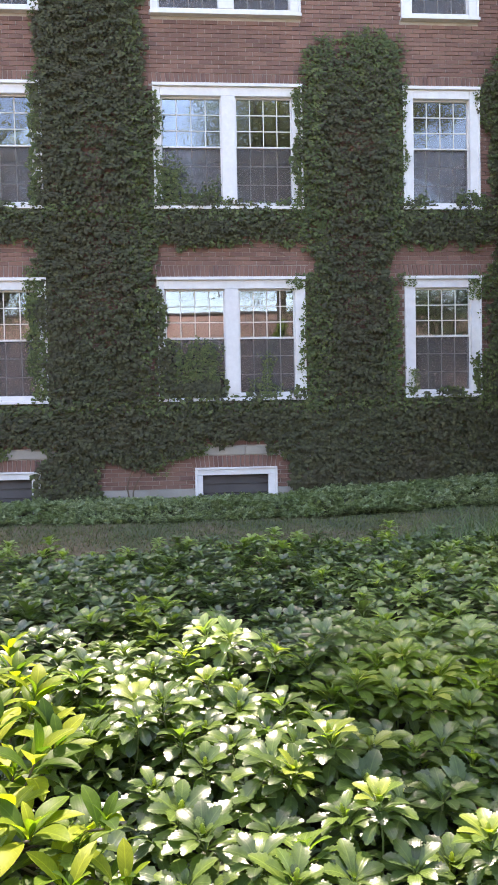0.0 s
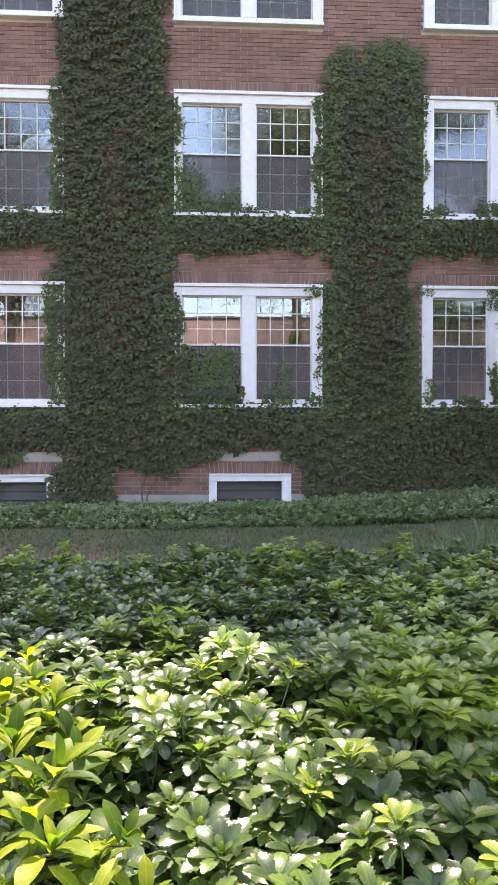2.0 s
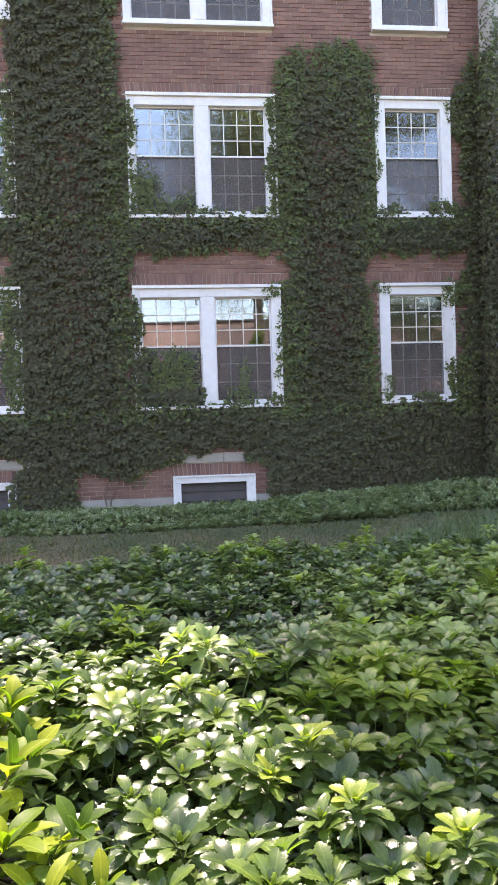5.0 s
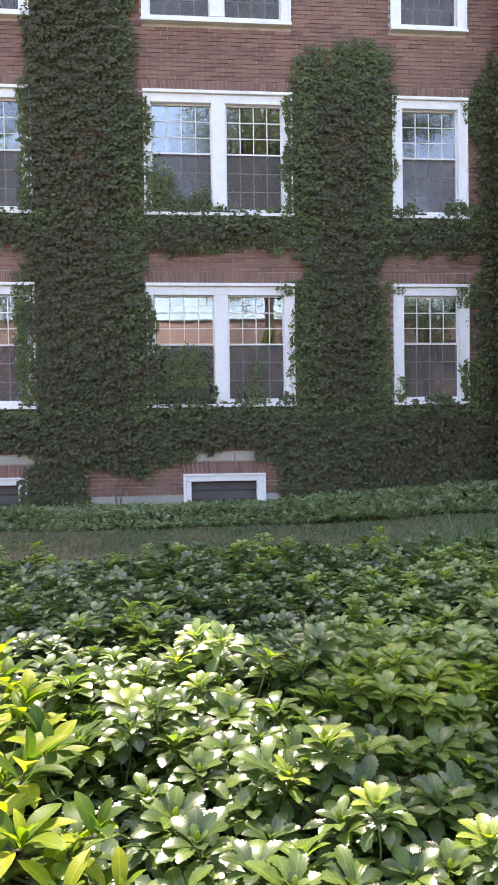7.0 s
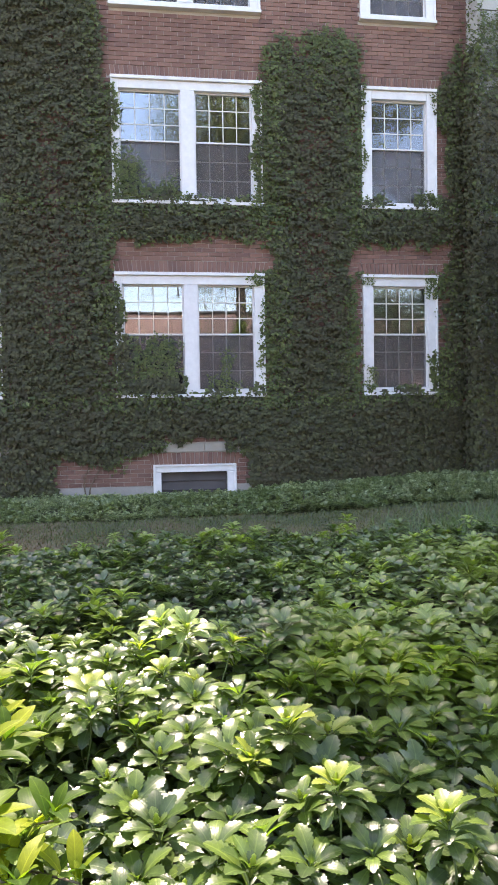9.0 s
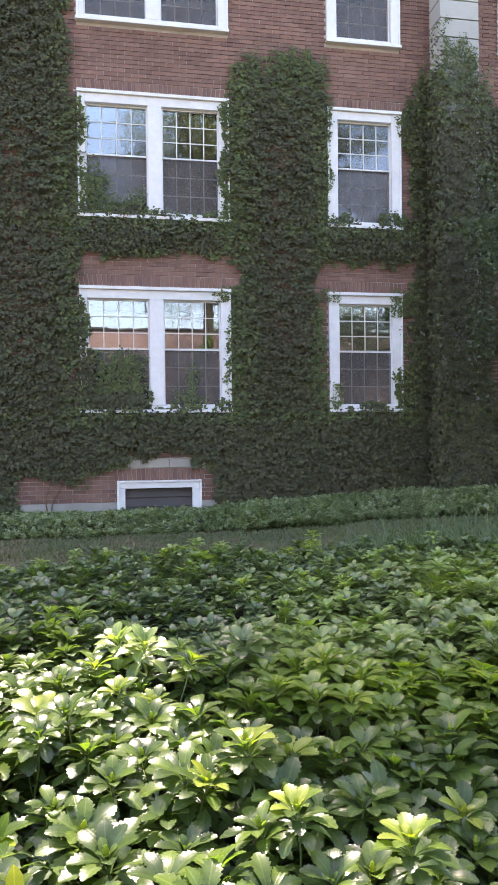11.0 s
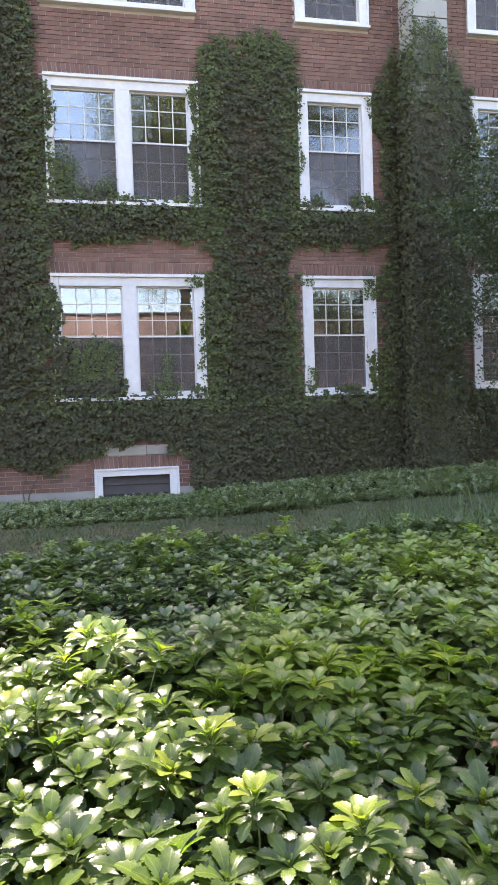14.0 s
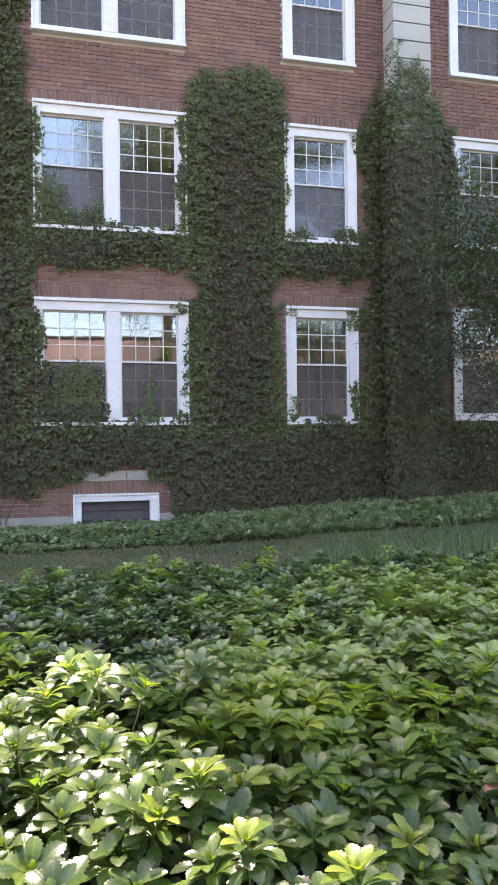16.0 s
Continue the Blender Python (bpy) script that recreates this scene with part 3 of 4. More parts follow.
IVY_WIDE_LOW = [(-0.62, -0.35, 1.75, 2.6, 0.25, 0.12), (-0.2, 0.36, 1.85, 2.56, 0.26, 0.07), (-0.6, 0.52, 1.62, 1.98, 0.16, 0.2), (0.5, 0.75, 1.66, 1.82, 0.2, 0.17),
    (0.75, 1.3, 1.62, 1.72, 0.14, 0.17), (1.6, 2.0, 1.62, 1.8, 0.2, 0.17), (-0.80, -0.54, 2.6, 3.6, 0.10, 0.08), (1.80, 1.98, 2.2, 3.75, 0.09, 0.09),
    (1.55, 1.75, 3.55, 3.72, 0.08, 0.05), (1.12, 1.2, 1.85, 2.45, 0.1, 0.04), (1.02, 1.34, 1.82, 2.02, 0.1, 0.04), (1.80, 1.98, 1.8, 2.3, 0.10, 0.07)]
IVY_WIDE_HIGH = [(-0.70, -0.52, 4.8, 6.6, 0.09, 0.08), (-0.5, -0.2, 4.8, 5.3, 0.34, 0.06), (-0.2, 0.3, 4.75, 4.98, 0.26, 0.06), (0.6, 1.5, 4.75, 4.82, 0.14, 0.05),
    (1.74, 1.98, 4.8, 6.7, 0.10, 0.08)]
IVY_NARROW = [(3.2, 5.0, 1.6, 1.72, 0.14, 0.17), (3.3, 5.0, 4.62, 4.74, 0.13, 0.17), (3.16, 3.34, 1.8, 3.75, 0.08, 0.06), (3.14, 3.36, 4.8, 6.7, 0.08, 0.06),
    (4.5, 4.75, 3.45, 3.74, 0.08, 0.05), (4.60, 4.98, 1.8, 2.45, 0.14, 0.08), (3.45, 3.55, 1.85, 2.25, 0.05, 0.04), (3.45, 3.6, 3.6, 3.75, 0.06, 0.04),
    (4.35, 4.8, 4.78, 5.05, 0.12, 0.06), (4.0, 4.3, 1.8, 1.92, 0.1, 0.04)]
IVY_PIER = [(5.08, 5.9, 6.9, 7.3, 0.22, 0.14), (5.14, 5.75, 7.3, 7.7, 0.2, 0.1), (5.14, 5.26, 7.5, 8.05, 0.1, 0.08), (5.45, 5.5, 7.5, 7.85, 0.09, 0.07),
    (5.72, 5.77, 7.4, 7.75, 0.09, 0.07), (4.85, 5.1, 4.7, 7.0, 0.15, 0.1), (6.1, 6.35, 4.9, 6.8, 0.18, 0.1), (6.3, 6.48, 4.8, 6.5, 0.1, 0.06),
    (8.0, 8.5, 6.8, 7.3, 0.14, 0.16), (7.62, 7.8, 4.8, 6.6, 0.12, 0.06)]
IVY_FEET = [(-2.15, -1.55, 0.25, 1.0, 0.2, 0.14), (-1.6, -1.0, 0.98, 1.2, 0.2, 0.14), (-1.0, -0.3, 1.1, 1.25, 0.13, 0.14), (-0.5, 0.05, 1.1, 1.25, 0.12, 0.12),
    (1.15, 1.6, 1.04, 1.2, 0.12, 0.12), (-2.42, -2.1, 0.3, 0.93, 0.09, 0.12), (-3.72, -3.4, 0.55, 1.1, 0.12, 0.08), (-3.4, -2.9, 0.98, 1.1, 0.10, 0.06)]
IVY_AREAS = IVY_COLUMNS + IVY_BANDS + IVY_WEST + IVY_WIDE_LOW + IVY_WIDE_HIGH + IVY_NARROW + IVY_PIER + IVY_FEET
IVY_LEAF = np.array([(0, 0, 0), (0.10, 0.40, 0.02), (0.36, 0.52, -0.03), (0.50, 0.27, 0.04), (1.0, 0.0, -0.14), (0.50, -0.27, 0.04), (0.36, -0.52, -0.03), (0.10, -0.40, 0.02), (0.42, 0, 0.10)])
IVY_LEAF = np.concatenate([IVY_LEAF, IVY_LEAF[:, :2] * 0.6], 1)
IVY_FACE = np.array([(8, i, i + 1) for i in range(7)] + [(8, 7, 0)])


def ivy(name, xa, xb, label, seed):
    r = np.random.RandomState(seed)
    n = int((xb - xa) * 9.6 * 2350)
    x, z = r.uniform(xa, xb, n), r.uniform(0.2, 9.8, n)
    edge = fbm(x, z, 1.9, 7) * 0.75 + fbm(x, z, 9.0, 9) * 0.4
    best, depth = np.zeros(n), np.zeros(n)
    px, pz = x, z
    x, z = x + 0.12 * fbm(px, pz, 1.7, 41) + 0.08 * fbm(px, pz, 6.0, 42), z + 0.10 * fbm(px, pz, 1.6, 43) + 0.08 * fbm(px * 2.2, pz * 0.5, 3.0, 44)
    for x0, x1, z0, z1, soft, thick in IVY_AREAS:
        d = box_in(x, z, x0, x1, z0, z1, soft * 1.7)
        best, depth = np.maximum(best, d), np.maximum(depth, d * thick)
    dens = np.clip((best + edge * 0.55 * (best < 0.999) - 0.40) * 1.7, 0, 1)
    dens *= np.clip(1.0 + 0.5 * fbm(x, z, 2.6, 21), 0.35, 1) * (best > 0.05)
    # the hearts of the two columns are old and thin, with brick showing through
    bare = 0.0
    for c, w in ((2.60, 0.34), (-1.45, 0.42)):
        bare = np.maximum(bare, np.exp(-((px - c + 0.12 * fbm(px, pz, 1.3, 51)) / w) ** 2) * np.clip((pz - 2.0) / 0.8, 0, 1) * np.clip((6.7 - pz) / 0.7, 0, 1))
    bare = np.clip(bare * (0.85 + 0.55 * fbm(px * 0.6, pz * 2.2, 2.4, 52)), 0, 0.86)
    dens *= 1 - 0.55 * bare
    x, z = px, pz
    on_pier = ((x > 5.12) & (x < 5.95)) | ((x > 7.9) & (x < 8.73))
    keep = r.uniform(0, 1, n) < dens
    x, z, depth, on_pier, bare = x[keep], z[keep], depth[keep], on_pier[keep], bare[keep]
    n = len(x)
    layer = r.uniform(0.4, 1, n)
    tier = np.mod((z + 0.10 * fbm(x, z, 2.0, 35) + 0.13 * np.floor(x / 0.31 + 0.4 * fbm(x, z, 1.1, 36))) / 0.27, 1.0)
    swell = 0.36 + 0.30 * fbm(x, z, 2.2, 33) + 0.62 * (1 - tier) ** 1.4
    y = -0.045 - 0.75 * depth * layer * np.clip(swell, 0.2, 1.4)
    flank = ((x > 5.02) & (x < 5.23)) | ((x > 5.84) & (x < 6.0)) | ((x > 7.82) & (x < 8.01)) | ((x > 8.62) & (x < 8.8))
    y -= np.where(flank, 0.54 * r.uniform(0, 1, n), 0.40 * on_pier)
    y = np.where(on_pier & ~flank, -0.42 + (y + 0.42) * 0.6, y)
    tip = np.stack([r.normal(0, 0.34, n), -0.20 - 0.22 * r.uniform(0, 1, n), -0.95 + r.normal(0, 0.18, n)], 1)
    crest = np.exp(-((z - 1.76) / 0.16) ** 2) + np.exp(-((z - 4.74) / 0.16) ** 2)
    nor = np.stack([r.normal(0, 0.20, n), np.full(n, -0.86), 0.12 + 0.55 * (1 - tier) ** 1.5 + 0.40 * crest + r.normal(0, 0.16, n)], 1)
    size = (0.026 + 0.038 * r.uniform(0, 1, n) ** 1.6) * np.interp(depth, [0.03, 0.15], [0.68, 1.12])
    under = (r.uniform(0, 1, n) < 0.42 * (1 - bare)) & ~on_pier & (depth > 0.05)
    y, size = np.where(under, -0.035, y), np.where(under, size * 1.85, size)
    if xa > 4:
        # the flank of the pier that faces west is overgrown too
        m = 5200
        side = np.where(r.uniform(0, 1, m) < 0.5, 5.19, 7.97) - 0.12 * r.uniform(0, 1, m) ** 2
        x, y, z = np.append(x, side), np.append(y, r.uniform(-0.56, -0.02, m)), np.append(z, r.uniform(0.3, 7.0, m) + 0.6 * fbm(side * 9, side, 2.0, 3))
        tip = np.concatenate([tip, np.stack([-0.3 + r.normal(0, 0.3, m), r.normal(0, 0.4, m), np.full(m, -0.9)], 1)])
        nor = np.concatenate([nor, np.stack([np.full(m, -0.7), -0.35 + r.normal(0, 0.3, m), 0.5 + r.normal(0, 0.2, m)], 1)])
        size = np.append(size, r.uniform(0.05, 0.095, m))
        depth = np.append(depth, np.full(m, 0.2))
        crest = np.append(crest, np.zeros(m))
    # young shoots at the fringes are fresher than the old growth
    fresh = (depth + 0.02 * r.normal(0, 1, len(depth)) < 0.085) | (r.uniform(0, 1, len(depth)) < 0.6 * np.clip(crest - 0.3, 0, 1))
    # the hems beside the windows and the top of the pier are young growth
    hem = np.zeros(len(depth))
    for c, w in ((1.92, 0.26), (3.24, 0.16), (-0.68, 0.20), (4.75, 0.20)):
        hem = np.maximum(hem, np.exp(-((x - c + 0.10 * fbm(x, z, 2.2, 46)) / w) ** 2) * (0.75 + 0.5 * fbm(x, z, 2.5, 47)))
    hem = np.maximum(hem, 0.7 * ((x > 4.9) & (x < 6.3)) * np.clip((z - 6.0 + 0.3 * fbm(x, z, 2.0, 48)) / 0.8, 0, 1))
    hem = np.maximum(hem, 0.75 * ((x > 1.7) & (x < 3.5)) * np.clip((z - 6.45 + 0.3 * fbm(x, z, 2.0, 48)) / 0.6, 0, 1))
    fresh |= (z > 1.6) & (r.uniform(0, 1, len(depth)) < 0.65 * hem)
    for young, mat, words in ((False, ivy_mat, label), (True, ivy_fresh_mat, "fresh green ivy shoots creeping from the older growth")):
        s = fresh == young
        v, f = stamp(IVY_LEAF, IVY_FACE, np.stack([x, y, z], 1)[s], frames_of(tip[s], nor[s]), size[s])
        tagged(new(name, mesh_of(name, v, f, mat, True)), words, "ivy", "ivy on the facade", "stuff")


ivy("wall_ivy", -5.0, -0.1, "dense dark green ivy climbing the brick between the windows", 11)
ivy("wall_ivy", -0.1, 1.9, "ivy creeping over the wide windows and their sills", 12)
ivy("wall_ivy", 1.9, 4.75, "broad dark green column of ivy beside the single windows", 13)
ivy("wall_ivy", 4.75, 9.2, "thick ivy swallowing the grey panelled pier", 14)

# bare ivy stems on the wall
stems = np.random.RandomState(5)
vine = thing("ivy_vine", (0, 0, 0), "bare brown ivy stems on the brick", "vine")
for x, z0, z1 in ((-1.05, 0.3, 1.0), (-0.95, 0.3, 0.9), (-1.75, 0.2, 1.4), (2.3, 0.3, 1.3), (2.75, 0.3, 1.5), (5.0, 0.4, 2.6), (6.2, 0.5, 2.2), (4.95, 3.0, 4.4)):
    pts = [(x + 0.05 * math.sin(t * 5 + x * 9) + 0.1 * t, -0.02, z0 + (z1 - z0) * t) for t in np.linspace(0, 1, 9)]
    v, f = tube(pts, np.linspace(0.011, 0.005, 9), 5)
    child("stem", mesh_of("stem", v, f, twig_mat, True), vine)

# ---- ground cover by the wall ----
def whorl_template(widths, tiers, seed, fold, droop, blade=None):
    """Leaves of a ground-cover shoot: (count, lift in degrees, length, height) by tier."""
    r = np.random.RandomState(seed)
    lv, lf = blade if blade else leaf_strip(widths, fold, droop)
    out = []
    for t, (count, lift, length, height) in enumerate(tiers):
        for i in range(count):
            a = 2 * math.pi * (i + 0.5 * (t % 2) + r.uniform(-0.18, 0.18)) / count
            e = radians(lift + r.uniform(-12, 12))
            tip = np.array([[math.cos(a) * math.cos(e), math.sin(a) * math.cos(e), math.sin(e)]])
            up = np.array([[-math.cos(a) * math.sin(e), -math.sin(a) * math.sin(e), math.cos(e)]])
            out.append(stamp(lv, lf, np.array([[0, 0, height]]), frames_of(tip, up), [length * r.uniform(0.85, 1.12)]))
    return out


def mass(name, templates, pos, turn_z, size, lean, mat, label, category):
    """Many shoots in one mesh."""
    r = np.random.RandomState(len(pos))
    pieces = []
    pick = r.randint(0, len(templates), len(pos))
    for i, (tv, tf) in enumerate(templates):
        s = pick == i
        n = int(s.sum())
        if not n:
            continue
        tilt = np.stack([r.normal(0, lean, n), r.normal(0, lean, n), np.ones(n)], 1)
        tip = np.stack([np.cos(turn_z[s]), np.sin(turn_z[s]), np.zeros(n)], 1)
        b = np.cross(tilt, tip)
        b /= np.linalg.norm(b, axis=1, keepdims=True)
        t = np.cross(b, tilt)
        t /= np.linalg.norm(t, axis=1, keepdims=True)
        pieces.append(stamp(tv, tf, pos[s], np.stack([t, b, np.cross(t, b)], 2), size[s]))
    v, f = merged(pieces)
    return tagged(new(name, mesh_of(name, v, f, mat, True)), label, category, kind="stuff")


FOLDED = (np.array([(0, 0, 0, 0, 0), (0.48, 0.27, 0.10, 0.48, 0.27), (1, 0, -0.06, 1, 0), (0.48, -0.27, 0.10, 0.48, -0.27)]), np.array([(0, 2, 1), (0, 3, 2)]))
small = [merged(whorl_template(None, [(5, 48, 0.048, 0.0), (6, 14, 0.060, -0.02), (3, -5, 0.056, -0.05)], s, 0.3, 0.2, FOLDED)) for s in (1, 2, 3)]
rb = np.random.RandomState(40)
n = 17000
x, y = rb.uniform(-4.6, 8.8, n), rb.uniform(-1.95, -0.08, n)
front = -1.50 + 0.10 * np.sin(x * 2.1) + 0.07 * np.sin(x * 5.3 + 1) + 0.07 * fbm(x, y, 4.0, 16) - 0.12 * np.clip(x - 2.5, 0, 3)
s = (y > front)
x, y, front = x[s], y[s], front[s]
edge = np.clip((y - front) / (0.45 + 0.20 * np.clip(x - 1.5, 0, 3)), 0, 1) ** 0.8
top = ground_z(x, y) + 0.185 * (0.18 + 0.82 * edge) * (1 + 0.18 * fbm(x, y, 2.3, 5)) + 0.07 * np.clip((x - 1.4) / 0.6, 0, 1)
low_down = rb.uniform(0, 1, len(x)) < 0.6 * (edge < 0.97)
z = np.where(low_down, ground_z(x, y) + 0.04 + (top - ground_z(x, y) - 0.04) * rb.uniform(0, 1, len(x)), top + 0.022 * rb.normal(0, 1, len(x)) + 0.02 * fbm(x, y, 7.0, 15))
mass("bed_foliage", small, np.stack([x, y, z], 1), rb.uniform(0, 6.28, len(x)), rb.uniform(0.55, 1.0, len(x)), 0.3, bed_mat, "low clipped bed of small-leaved ground cover along the wall", "ground cover")

# ---- lawn grass ----
BLADE = np.array([(0, 0.5, 0), (0, -0.5, 0), (0.22, 0.4, 0.6), (0.22, -0.4, 0.6), (0.8, 0, 0.95)])
BLADE_F = np.array([(0, 1, 3), (0, 3, 2), (2, 3, 4)])


def blades(name, x, y, h, width, mat, label, seed, lean=0.5):
    r = np.random.RandomState(seed)
    n = len(x)
    a = r.uniform(0, 6.28, n)
    turn = np.zeros((n, 3, 3))
    turn[:, 0, 0], turn[:, 1, 0], turn[:, 0, 1], turn[:, 1, 1], turn[:, 2, 2] = np.cos(a) * lean, np.sin(a) * lean, -np.sin(a) * width / h, np.cos(a) * width / h, 1
    v, f = stamp(BLADE, BLADE_F, np.stack([x, y, ground_z(x, y)], 1), turn, h)
    tagged(new(name, mesh_of(name, v, f, mat, True)), label, "grass", kind="stuff")


rg = np.random.RandomState(50)
n = 70000
x, y = rg.uniform(-4.5, 8.5, n), rg.uniform(-5.6, -1.1, n)
s = (y > bed_edge(x) - 0.25) & (fbm(x, y, 1.3, 3) + 0.12 * (x - 0.3) + 0.55 * (y + 3.6) > -0.35 + 0.4 * rg.uniform(-1, 1, n))
x, y = x[s], y[s]
blades("lawn_grass", x, y, 0.018 + 0.035 * rg.uniform(0, 1, len(x)) ** 1.5, 0.007, grass_mat, "short patchy lawn grass, brown in places", 51, 0.9)
n = 45000
x, y = rg.uniform(-4.5, 4.5, n), rg.uniform(-5.8, -1.1, n)
s = (y > bed_edge(x) - 0.25) & (0.35 * fbm(x, y, 1.1, 13) - 0.22 * x - 0.5 * (y + 3.6) + rg.uniform(-0.5, 0.5, n) > -0.15)
x, y = x[s], y[s]
blades("dry_grass", x, y, 0.012 + 0.022 * rg.uniform(0, 1, len(x)), 0.008, dry_grass_mat, "dry brown thatch on the worn lawn", 53, 1.6)
n = 6800
x = rg.uniform(0.8, 9.0, n)
y = bed_edge(x) + 0.1 + np.abs(rg.normal(0, 0.95, n)) * np.clip((x - 0.6) / 3.5, 0.25, 1)
s = (rg.uniform(0, 1, n) < np.clip((x - 0.8) / 3.0, 0.08, 1)) & (y < -1.3) & (fbm(x, y, 2.0, 8) > -0.25)
x, y = x[s], y[s]
blades("tall_grass", x, y, 0.14 + 0.40 * rg.uniform(0, 1, len(x)) ** 2.2, 0.008, tall_grass_mat, "tall uncut grass tufts behind the bed", 52, 1.0)
# a dense tuft by the young tree
a, d = rg.uniform(0, 6.28, 420), np.abs(rg.normal(0, 0.16, 420))
blades("grass_tuft", 6.72 + d * np.cos(a), -2.25 + d * np.sin(a), 0.25 + 0.28 * rg.uniform(0, 1, 420), 0.010, tall_grass_mat, "dense bright tuft of long grass beside the young tree", 54, 0.8)


# ---- trees ----
def tree(name, base, height, girth, crown, leaves, leaf_size, mat, label, seed, limbs=9, first=0.35, lean=(0, 0), simple=False, stout=0.42, rising=False, loose=0.12, slim=0.0):
    """A tapered trunk, limbs with twigs, and a crown of single leaves in clumps. crown: centre and radii."""
    r = np.random.RandomState(seed)
    t = thing(name, base, label, "tree")
    sway = 0.014 if slim else 0.04
    trunk = [(lean[0] * u + sway * math.sin(u * 7 + seed), lean[1] * u + sway * math.cos(u * 5), height * u) for u in np.linspace(0, 1, 12)]
    v, f = tube(trunk, girth * (1 - 0.85 * np.linspace(0, 1, 12)) * (1 - slim * np.linspace(0, 1, 12) ** 0.7) * (1 + 0.16 * np.exp(-np.linspace(0, 1, 12) * 14)), 10)
    child("trunk", mesh_of("trunk", v, f, bark_mat, True), t)
    c, rad = np.array(crown[0], float), np.array(crown[1], float)
    ends = []
    for i in range(limbs):
        u = first + (0.92 - first) * i / limbs
        p = np.array([np.interp(u, np.linspace(0, 1, 12), [q[k] for q in trunk]) for k in range(3)])
        a = i * 2.4 + r.uniform(-0.4, 0.4)
        lift = -1.0 + 1.75 * i / limbs + r.uniform(-0.25, 0.25) if rising else r.uniform(-0.75, 0.85)
        q = c + rad * np.array([math.cos(a) * r.uniform(0.55, 0.95), math.sin(a) * r.uniform(0.55, 0.95), lift])
        mid = (p + q) / 2 + np.array([0, 0, 0.12 * np.linalg.norm(q - p)])
        pts = [(1 - s) ** 2 * p + 2 * s * (1 - s) * mid + s * s * q for s in np.linspace(0, 1, 8)]
        g = girth * stout * (1 - 0.5 * u)
        pieces = [tube(pts, np.linspace(g, g * 0.15, 8), 6)]
        for j in range(7):
            s0 = pts[2 + j % 6]
            e = s0 + rad * r.normal(0, 0.30, 3)
            pieces.append(tube([s0, (s0 + e) / 2 + (0, 0, 0.03 * rad[2]), e], [g * 0.35, g * 0.22, g * 0.08], 5))
            ends += [e, (s0 + e) / 2]
        ends += [q, pts[5]]
        v, f = merged(pieces)
        child("limb", mesh_of("limb", v, f, limb_mat, True), t)
    ends = np.array(ends)
    weight = np.clip((ends[:, 2] - c[2]) / rad[2] * 0.70 + 0.80, 0.38, 1.0)
    pick = ends[r.choice(len(ends), leaves, p=weight / weight.sum())]
    pos = pick + r.normal(0, loose, (leaves, 3)) * rad
    tip = r.normal(0, 1, (leaves, 3)) * (1, 1, 0.6) + (0, 0, -0.35)
    nor = r.normal(0, 0.5, (leaves, 3)) + (0, 0, 0.9)
    lv, lf = leaf_strip(OVAL_FAR, 0.25, 0.2)
    if simple:
        lv, lf = np.array([(0, 0, 0), (0.45, 0.28, 0.06), (1, 0, -0.1), (0.45, -0.28, 0.06)]), np.array([(0, 1, 2, 3)])
    v, f = stamp(lv, lf, pos, frames_of(tip, nor), leaf_size * r.uniform(0.7, 1.3, leaves))
    child("crown", mesh_of("crown", v, f, mat, True), t)
    return t


tree("young_tree", (6.34, -1.92, float(ground_z(6.34, -1.92))), 3.5, 0.046, ((0.15, 0.1, 3.65), (1.75, 0.9, 1.50)), 24000, 0.058, tree_leaf_mat, "slender young tree with grey trunk and loose dark crown", 3, limbs=28, first=0.38, stout=0.24, rising=True, simple=True, loose=0.07, slim=0.55)

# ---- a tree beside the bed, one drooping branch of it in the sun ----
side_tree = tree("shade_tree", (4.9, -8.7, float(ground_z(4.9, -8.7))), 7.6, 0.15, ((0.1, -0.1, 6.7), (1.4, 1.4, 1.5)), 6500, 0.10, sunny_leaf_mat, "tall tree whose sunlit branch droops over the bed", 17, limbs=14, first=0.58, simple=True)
rt = np.random.RandomState(61)


def bow(a, b, c, n=10):
    """A curve from a to c that bends towards b."""
    a, b, c = (np.array(p, float) for p in (a, b, c))
    return np.array([(1 - u) ** 2 * a + 2 * u * (1 - u) * b + u * u * c for u in np.linspace(0, 1, n)])


limb = bow((0, 0, 4.6), (-1.3, 0.3, 6.2), (-2.44, 0.48, 4.10))
v, f = merged([tube(limb, np.linspace(0.045, 0.008, 10), 7), tube(bow(limb[9], limb[9] + (-0.12, 0.02, -0.1), (-2.71, 0.50, 3.48), 7), np.linspace(0.008, 0.003, 7), 5),
               tube(bow(limb[8], limb[8] + (0.1, 0.1, -0.1), (-2.54, 0.54, 3.56), 7), np.linspace(0.008, 0.003, 7), 5)])
child("limb", mesh_of("limb", v, f, limb_mat, True), side_tree)
n = 750
along = np.concatenate([rt.choice(7, 150) + 3, np.full(600, 9)])
pos = limb[along] + rt.normal(0, 0.10, (n, 3))
drop = rt.uniform(0, 1, 600)[:, None]
ends = np.where(rt.uniform(0, 1, 600)[:, None] < 0.6, np.array([[-2.71, 0.50, 3.48]]), np.array([[-2.54, 0.54, 3.56]]))
pos[150:] = limb[9] * (1 - drop) + ends * drop + rt.normal(0, 0.06, (600, 3))
lv, lf = leaf_strip(OVATE, 0.25, 0.25)
v, f = stamp(lv[:, :3], lf, pos, frames_of(rt.normal(0, 0.6, (n, 3)) + (-0.2, 0, -0.8), rt.normal(0, 0.5, (n, 3)) + (0, -0.3, 0.8)), rt.uniform(0.06, 0.10, n))
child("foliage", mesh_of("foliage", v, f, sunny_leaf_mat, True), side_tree)

